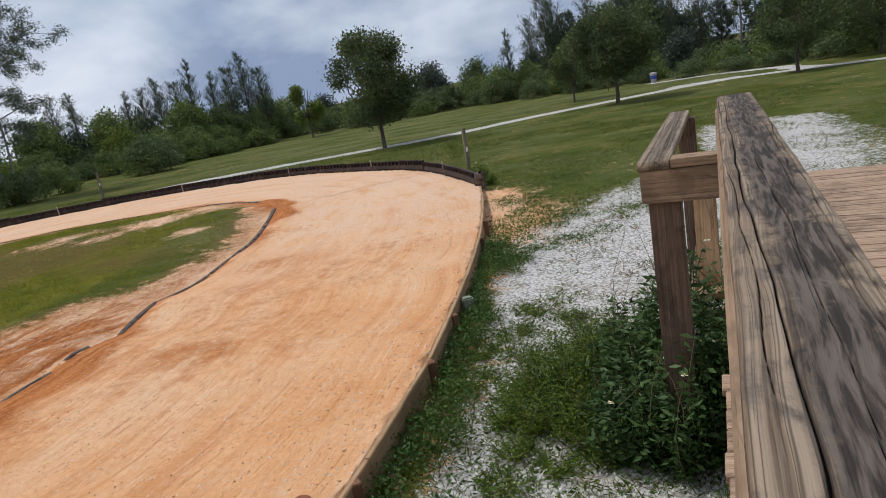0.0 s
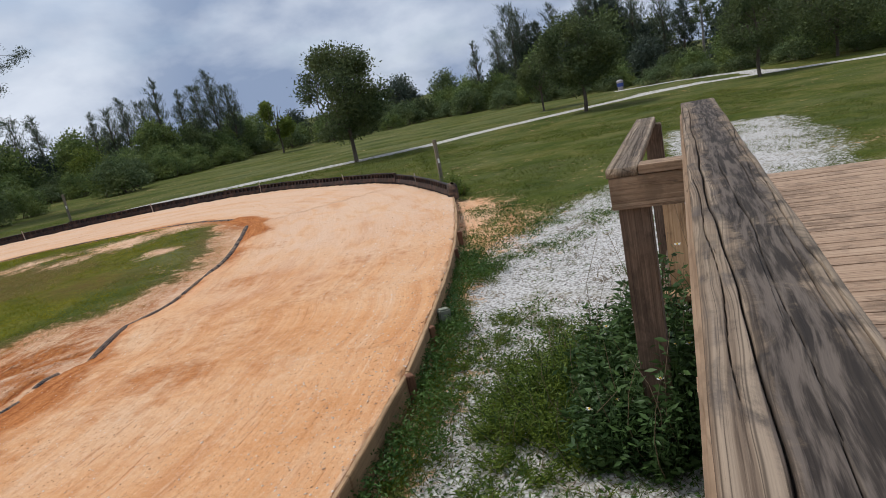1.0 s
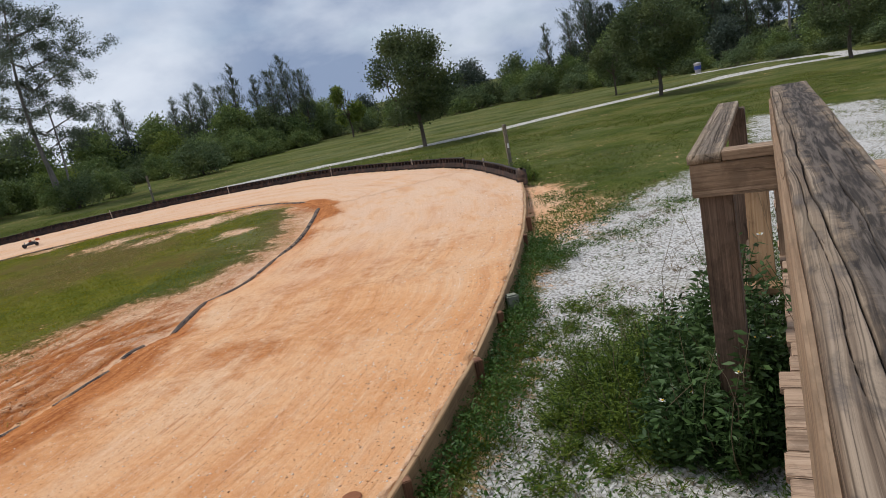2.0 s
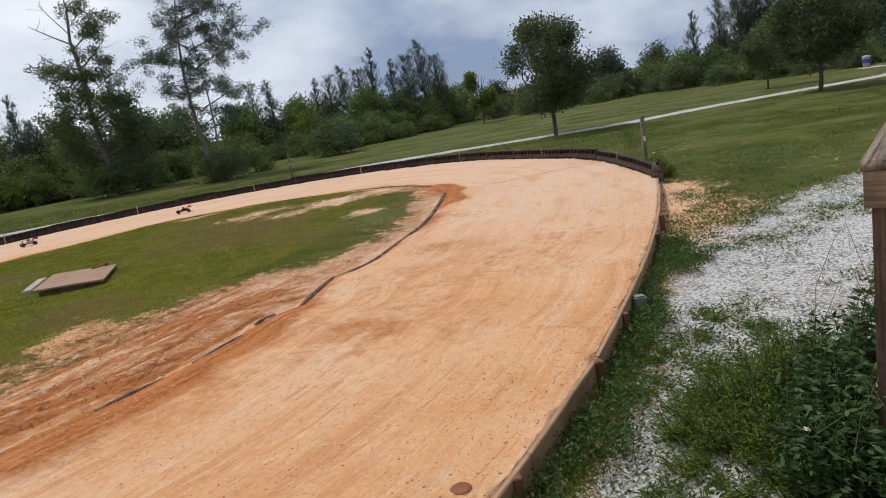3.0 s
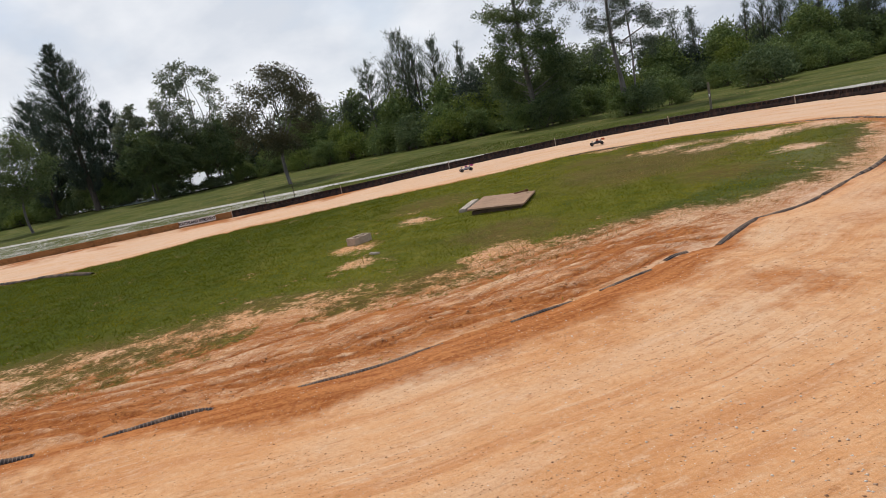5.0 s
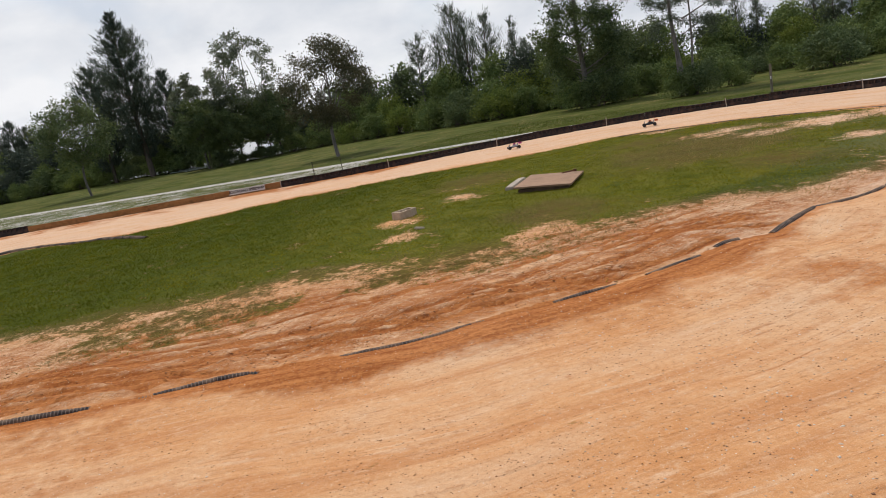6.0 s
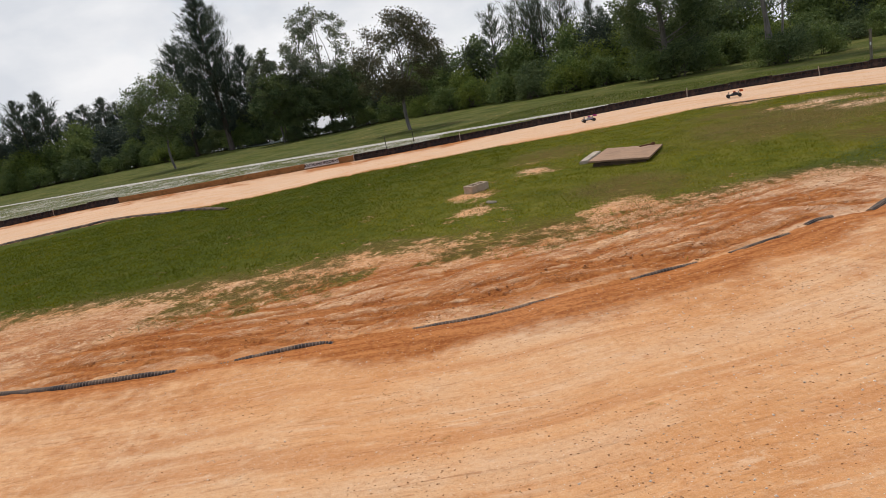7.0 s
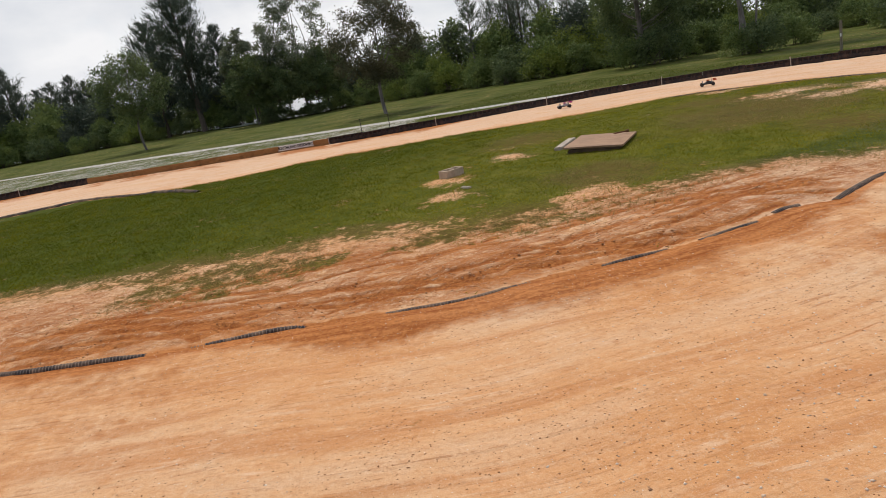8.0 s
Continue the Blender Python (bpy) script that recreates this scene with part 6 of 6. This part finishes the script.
rng = np.random.RandomState(77)
patchy = lambda x, y: fbm(x * 1.1 + 31, y * 1.1 + 7)
lush = lambda x, y: smooth(-x - 0.55 * y + 7.0 * (fbm(x * 0.7, y * 0.7) - 0.5), 5.2, 9.8) > rng.uniform(0, 1, len(x))
sward = scatter(88000, (-20, -1, -3, 16.2), rng, lambda x, y, t: t[7] & (t[1] + (fbm(x * 2.6, y * 2.6) - 0.5) * 1.0 > 0.50 + 0.22 * rng.uniform(-1, 1, len(x))) & (rng.uniform(size=len(x)) > 1.45 * t[10]))
deep = lush(sward[:, 0], sward[:, 1])
stuff("infield_grass", blades(sward[~deep], 4, 0.042, rng, 0.06, 1.2, 0.17), GRASS, "short patchy green grass on the infield", "grass")
stuff("lush_grass", blades(sward[deep], 4, 0.050, rng, 0.06, 1.1, 0.17), GRASS_LUSH, "deeper green grass on the infield's far side", "grass")
stuff("dry_grass", blades(scatter(36000, (-13, -1, -2.8, 15.8), rng, lambda x, y, t: t[7] & (t[1] > 0.16) & ((t[1] < 0.70) | (t[10] > 0.4)) & (patchy(x, y) > 0.47)), 4, 0.055, rng, 0.06, 1.0, 0.10), GRASS_DRY, "thin straw-coloured grass at the edge of the clay", "grass")
outside = lambda t: ~t[6] & ~t[7]
stuff("field_grass", blades(scatter(34000, (0.6, 7.5, 12, 24), rng, lambda x, y, t: outside(t) & (t[2] < 0.42) & (t[1] > 0.40 + 0.25 * rng.uniform(size=len(x))) & (fbm(x * 0.6 + 2, y * 0.6) + 0.5 * (fbm(x * 2.4, y * 2.4) - 0.5) > 0.40 + 0.12 * rng.uniform(size=len(x)))), 4, 0.060, rng, 0.06, 1.1, 0.14), GRASS_FIELD, "mown green grass beyond the track", "grass")
stuff("verge_grass", blades(scatter(30000, (-26, 10, 1, 25), rng, lambda x, y, t: outside(t) & (t[2] < 0.35)), 3, 0.09, rng, 0.06, 0.8, 0.12), GRASS_FIELD, "grass along the outside of the black fence", "grass")
# creeping weeds between the timber edging and the white rock
d_t = lambda x, y: near_line(x, y, TIMBER)[0]


def rosettes(at, per, reach, size, rng, wide=0.5, high=0.10):
    c = np.repeat(at, per, 0)
    a = rng.uniform(0, 2 * np.pi, len(c))
    rad = reach * rng.uniform(0.1, 1.0, len(c))
    c = c + np.stack([np.cos(a) * rad, np.sin(a) * rad, rng.uniform(0.1, 1.0, len(c)) * high], 1)
    way = np.stack([np.cos(a), np.sin(a), rng.uniform(-0.3, 0.8, len(c))], 1) + rng.normal(size=c.shape) * 0.35
    return leaf_set(c, way, size * rng.uniform(0.55, 1.4, len(c)), wide, rng, 0.2)


strip = scatter(24000, (-1.9, 0.8, 1.6, 9.5), rng, lambda x, y, t: outside(t) & (d_t(x, y) < 0.10 + 0.80 * fbm(x * 2.2 + 3, y * 2.2) ** 1.7) & (y < 8.2))
stuff("edge_weeds", rosettes(strip, 9, 0.075, 0.028, rng, 0.42, 0.14), LEAF_WEED, "low dark green weeds crowding the timber edging", "weeds")
stuff("edge_grass", blades(strip[::2], 5, 0.12, rng, 0.06, 0.9, 0.05), GRASS_LUSH, "longer grass among the weeds", "grass")
away = lambda x, y: (x + 0.25 * y < 4.4 + rng.uniform(0, 1.6, len(x)))
tufts = scatter(15000, (-1.0, 0.8, 5.0, 11), rng, lambda x, y, t: outside(t) & away(x, y) & (fbm(x * 1.3 + 8, y * 1.3 + 2) + 0.21 * smooth(y, 6, 4) > 0.56 + 0.10 * rng.uniform(-1, 1, len(x))))
stuff("rock_weeds", blades(tufts, 9, 0.060, rng, 0.055, 1.2, 0.12), LEAF_FINE, "sparse grass tufts growing through the white rock", "grass")
stuff("rock_creepers", rosettes(tufts[::2], 8, 0.10, 0.030, rng, 0.45, 0.04), LEAF_WEED, "small creeping weeds on the white rock", "weeds")
withered = scatter(1000, (-1.0, 0.8, 5.4, 11), rng, lambda x, y, t: outside(t) & away(x, y) & (t[2] > 0.15))
shell_tufts = scatter(2600, (3.0, 7.0, 9.0, 16), rng, lambda x, y, t: outside(t) & (t[2] > 0.2) & (fbm(x * 0.9 + 3, y * 0.9 + 12) > 0.50))
stuff("shell_tufts", blades(shell_tufts, 14, 0.075, rng, 0.08, 1.3, 0.10), GRASS_FIELD, "low grass tufts scattered over the far white rock", "grass")
stuff("withered_tufts", blades(withered, 16, 0.07, rng, 0.045, 1.4, 0.10), STALK, "small grey-brown withered tufts on the white rock", "grass")


def stones(at, size, rng, mat_, name, label, category):
    """Flattened eight-sided stones."""
    n = len(at)
    shape = np.array([(1, 0, 0), (0, 1, 0), (-1, 0, 0), (0, -1, 0), (0, 0, 1), (0, 0, -1)], float)
    s = size * rng.uniform(0.35, 1.0, n) ** 1.6
    a = rng.uniform(0, 6.28, n)
    v = shape[None] * (rng.uniform(0.7, 1.25, (n, 6, 1)) * s[:, None, None]) * [1, 0.8, 0.6]
    c_, s2 = np.cos(a)[:, None], np.sin(a)[:, None]
    v = np.stack([v[..., 0] * c_ - v[..., 1] * s2, v[..., 0] * s2 + v[..., 1] * c_, v[..., 2]], -1) + at[:, None]
    f = np.array([(0, 1, 4), (1, 2, 4), (2, 3, 4), (3, 0, 4), (1, 0, 5), (2, 1, 5), (3, 2, 5), (0, 3, 5)])
    f = (np.arange(n)[:, None, None] * 6 + f).reshape(-1, 3)
    return stuff(name, (v.reshape(-1, 3), f), mat_, label, category)


stones(scatter(17000, (-0.8, 1.2, 4.6, 9.5), rng, lambda x, y, t: outside(t) & (t[2] > 0.35)), 0.020, rng, SHELL, "shell_gravel", "loose white crushed shell rock", "gravel")
stones(scatter(24000, (-3.6, 0.5, 0.9, 11.8), rng, lambda x, y, t: t[6] & (d_t(x, y) < 1.6 * rng.uniform(0.02, 1, len(x)) ** 2)), 0.0125, rng, PEBBLE, "track_pebbles", "small pale pebbles along the track's edge", "gravel")
stones(scatter(15000, (-7, 0.2, 0.5, 10), rng, lambda x, y, t: t[6] & (fbm(x * 1.8, y * 1.8 + 6) > 0.44)), 0.0085, rng, CLOD, "clay_clods", "crumbs of red clay on the track", "gravel")
stones(scatter(4200, (-5.2, 1.0, -0.7, 4.6), rng, lambda x, y, t: t[6] & (fbm(x * 1.1 + 5, y * 1.1) + 0.25 * (fbm(x * 6, y * 6) - 0.5) > 0.58)), 0.0085, rng, CLOD, "dark_crumbs", "dark crumbs of clay strewn over the track", "gravel")
stones(scatter(5200, (-6.5, 0.6, -0.7, 7.0), rng, lambda x, y, t: t[6] & (fbm(x * 1.4 + 15, y * 1.4) > 0.47)), 0.009, rng, PEBBLE, "pale_pebbles", "pale pebbles strewn over the clay", "gravel")
stones(scatter(16000, (-9, 0.0, -3, 10), rng, lambda x, y, t: t[7] & (t[1] < 0.55) & (fbm(x * 2.5, y * 2.5 + 6) > 0.46)), 0.015, rng, CLOD, "churned_clods", "clods of churned clay on the infield edge", "gravel")


def weed_bush(seed, x, y, h, width, stems, leaf, size, label, blooms=0, slim=0.32, along=12, dry=0):
    """A leafy weed: arching stems with pairs of toothless leaves, and a few white flowers."""
    rng = np.random.RandomState(seed)
    root = thing("weed_bush", pose(x, y, ground_z(x, y)), label, "bush", "weed bushes by the post")
    tubes, at, way = [], [], []
    tips = []
    for k in range(stems):
        a = rng.uniform(0, 6.28)
        r = width / 2 * rng.uniform(0.1, 1) ** 0.6
        base = np.array([math.cos(a) * r * 0.45, math.sin(a) * r * 0.45, -0.02])
        tip = np.array([math.cos(a) * r, math.sin(a) * r, h * rng.uniform(0.5, 1.0) * (1.1 - 0.5 * (r / width * 2) ** 2)])
        rings = limb(base, tip, 0.006, 0.002, rng, 0.10, 5)
        tubes.append(rings)
        tips.append(tip)
        p = np.array([q for q, _ in rings])
        for f in np.linspace(0.15, 1.0, along):
            c = np.array([np.interp(f, np.linspace(0, 1, 5), p[:, i]) for i in range(3)])
            b = rng.uniform(0, 6.28)
            for turn_ in (0, 2.1, 4.2):
                at.append(c + rng.normal(size=3) * 0.022)
                way.append([math.cos(b + turn_), math.sin(b + turn_), rng.uniform(-0.35, 0.55)])
    tv, tf = join_tubes(tubes, 4)
    part("stem", raw_mesh("stem", tv, tf, (LEAF_BUSH,), True), None, root)
    at, way = np.array(at), np.array(way)
    part("foliage", raw_mesh("foliage", *leaf_set(at, way, size * rng.uniform(0.55, 1.5, len(at)), slim, rng, 0.16), (leaf,)), None, root)
    if dry:
        twigs = []
        for _ in range(dry):
            a, r = rng.uniform(0, 6.28), width / 2 * rng.uniform(0.3, 1)
            foot = np.array([math.cos(a) * r * 0.6, math.sin(a) * r * 0.6, 0.0])
            twigs.append(limb(foot, foot + [math.cos(a) * rng.uniform(0, 0.25), math.sin(a) * rng.uniform(0, 0.25), h * rng.uniform(0.7, 1.25)], 0.0035, 0.0012, rng, 0.12, 5))
        dv, df = join_tubes(twigs, 4)
        tagged(part("dry_stalk", raw_mesh("dry_stalk", dv, df, (STALK,), True), None, root), "thin grey-brown dry stalks", kind="stuff")
    for k in range(blooms):
        tip = tips[rng.randint(len(tips))] + [rng.uniform(-0.03, 0.03), rng.uniform(-0.03, 0.03), 0.05]
        fv, ff_ = leaf_set(np.repeat(tip[None], 6, 0), np.array([[math.cos(q * 1.047), math.sin(q * 1.047), 0.25] for q in range(6)]), np.full(6, 0.022), 0.6, rng, 0.05)
        flower = part("flower", raw_mesh("flower", fv, ff_, (PETAL,)), None, root, "small white flower with a yellow middle")
        bm = bmesh.new()
        bmesh.ops.create_icosphere(bm, subdivisions=1, radius=0.007, matrix=Matrix.Translation(tip + [0, 0, 0.004]))
        part("flower_middle", bm, PISTIL, flower)
    return root


# x, y, height, width, stems, flowers: dark pointed-leaved weeds about the post
for k, (x, y, h, w, n, blooms) in enumerate([
        (1.24, 3.30, 0.90, 0.46, 60, 2), (1.00, 2.96, 0.66, 0.44, 60, 3), (1.34, 3.68, 0.95, 0.60, 66, 1), (0.80, 3.14, 0.50, 0.46, 52, 2), (1.02, 3.60, 0.66, 0.60, 60, 1), (1.20, 2.98, 0.70, 0.34, 46, 2),
        (0.92, 3.28, 0.62, 0.50, 52, 1), (1.24, 4.10, 0.50, 0.5, 40, 0)]):
    weed_bush(60 + k, x, y, h, w, n, LEAF_BUSH, 0.050, "dense dark weeds with pointed leaves and white flowers by the post", blooms, 0.36, 13, 7)
# fine feathery weeds that spread over the white rock
for k, (x, y, h, w, n) in enumerate([
        (0.34, 3.62, 0.22, 0.50, 60), (0.57, 3.46, 0.33, 0.50, 80), (0.64, 3.84, 0.36, 0.60, 90), (0.88, 3.80, 0.46, 0.60, 100), (0.46, 4.02, 0.20, 0.42, 44), (0.98, 4.14, 0.40, 0.56, 80),
        (0.74, 4.30, 0.24, 0.44, 50), (0.20, 3.74, 0.12, 0.34, 26), (0.28, 4.02, 0.10, 0.34, 22), (0.50, 4.46, 0.13, 0.36, 24), (0.66, 3.18, 0.26, 0.34, 44), (0.12, 4.30, 0.08, 0.34, 18), (0.98, 4.56, 0.20, 0.42, 36),
        (0.20, 3.36, 0.10, 0.30, 22), (0.44, 5.10, 0.07, 0.46, 26), (0.66, 5.55, 0.07, 0.40, 22), (0.26, 4.75, 0.07, 0.40, 20), (0.98, 5.15, 0.09, 0.36, 18), (0.10, 3.10, 0.08, 0.36, 24), (0.42, 3.16, 0.08, 0.34, 20), (0.98, 12.3, 0.24, 0.5, 44)]):
    weed_bush(80 + k, x, y, h, w, n, LEAF_FINE, 0.026, "low bright green feathery weeds on the white rock", 0, 0.26, 15, 6)
weed_bush(98, 0.90, 12.75, 0.42, 0.5, 44, LEAF_LIGHT, 0.043, "light green leafy weeds at the foot of the square post", 3)
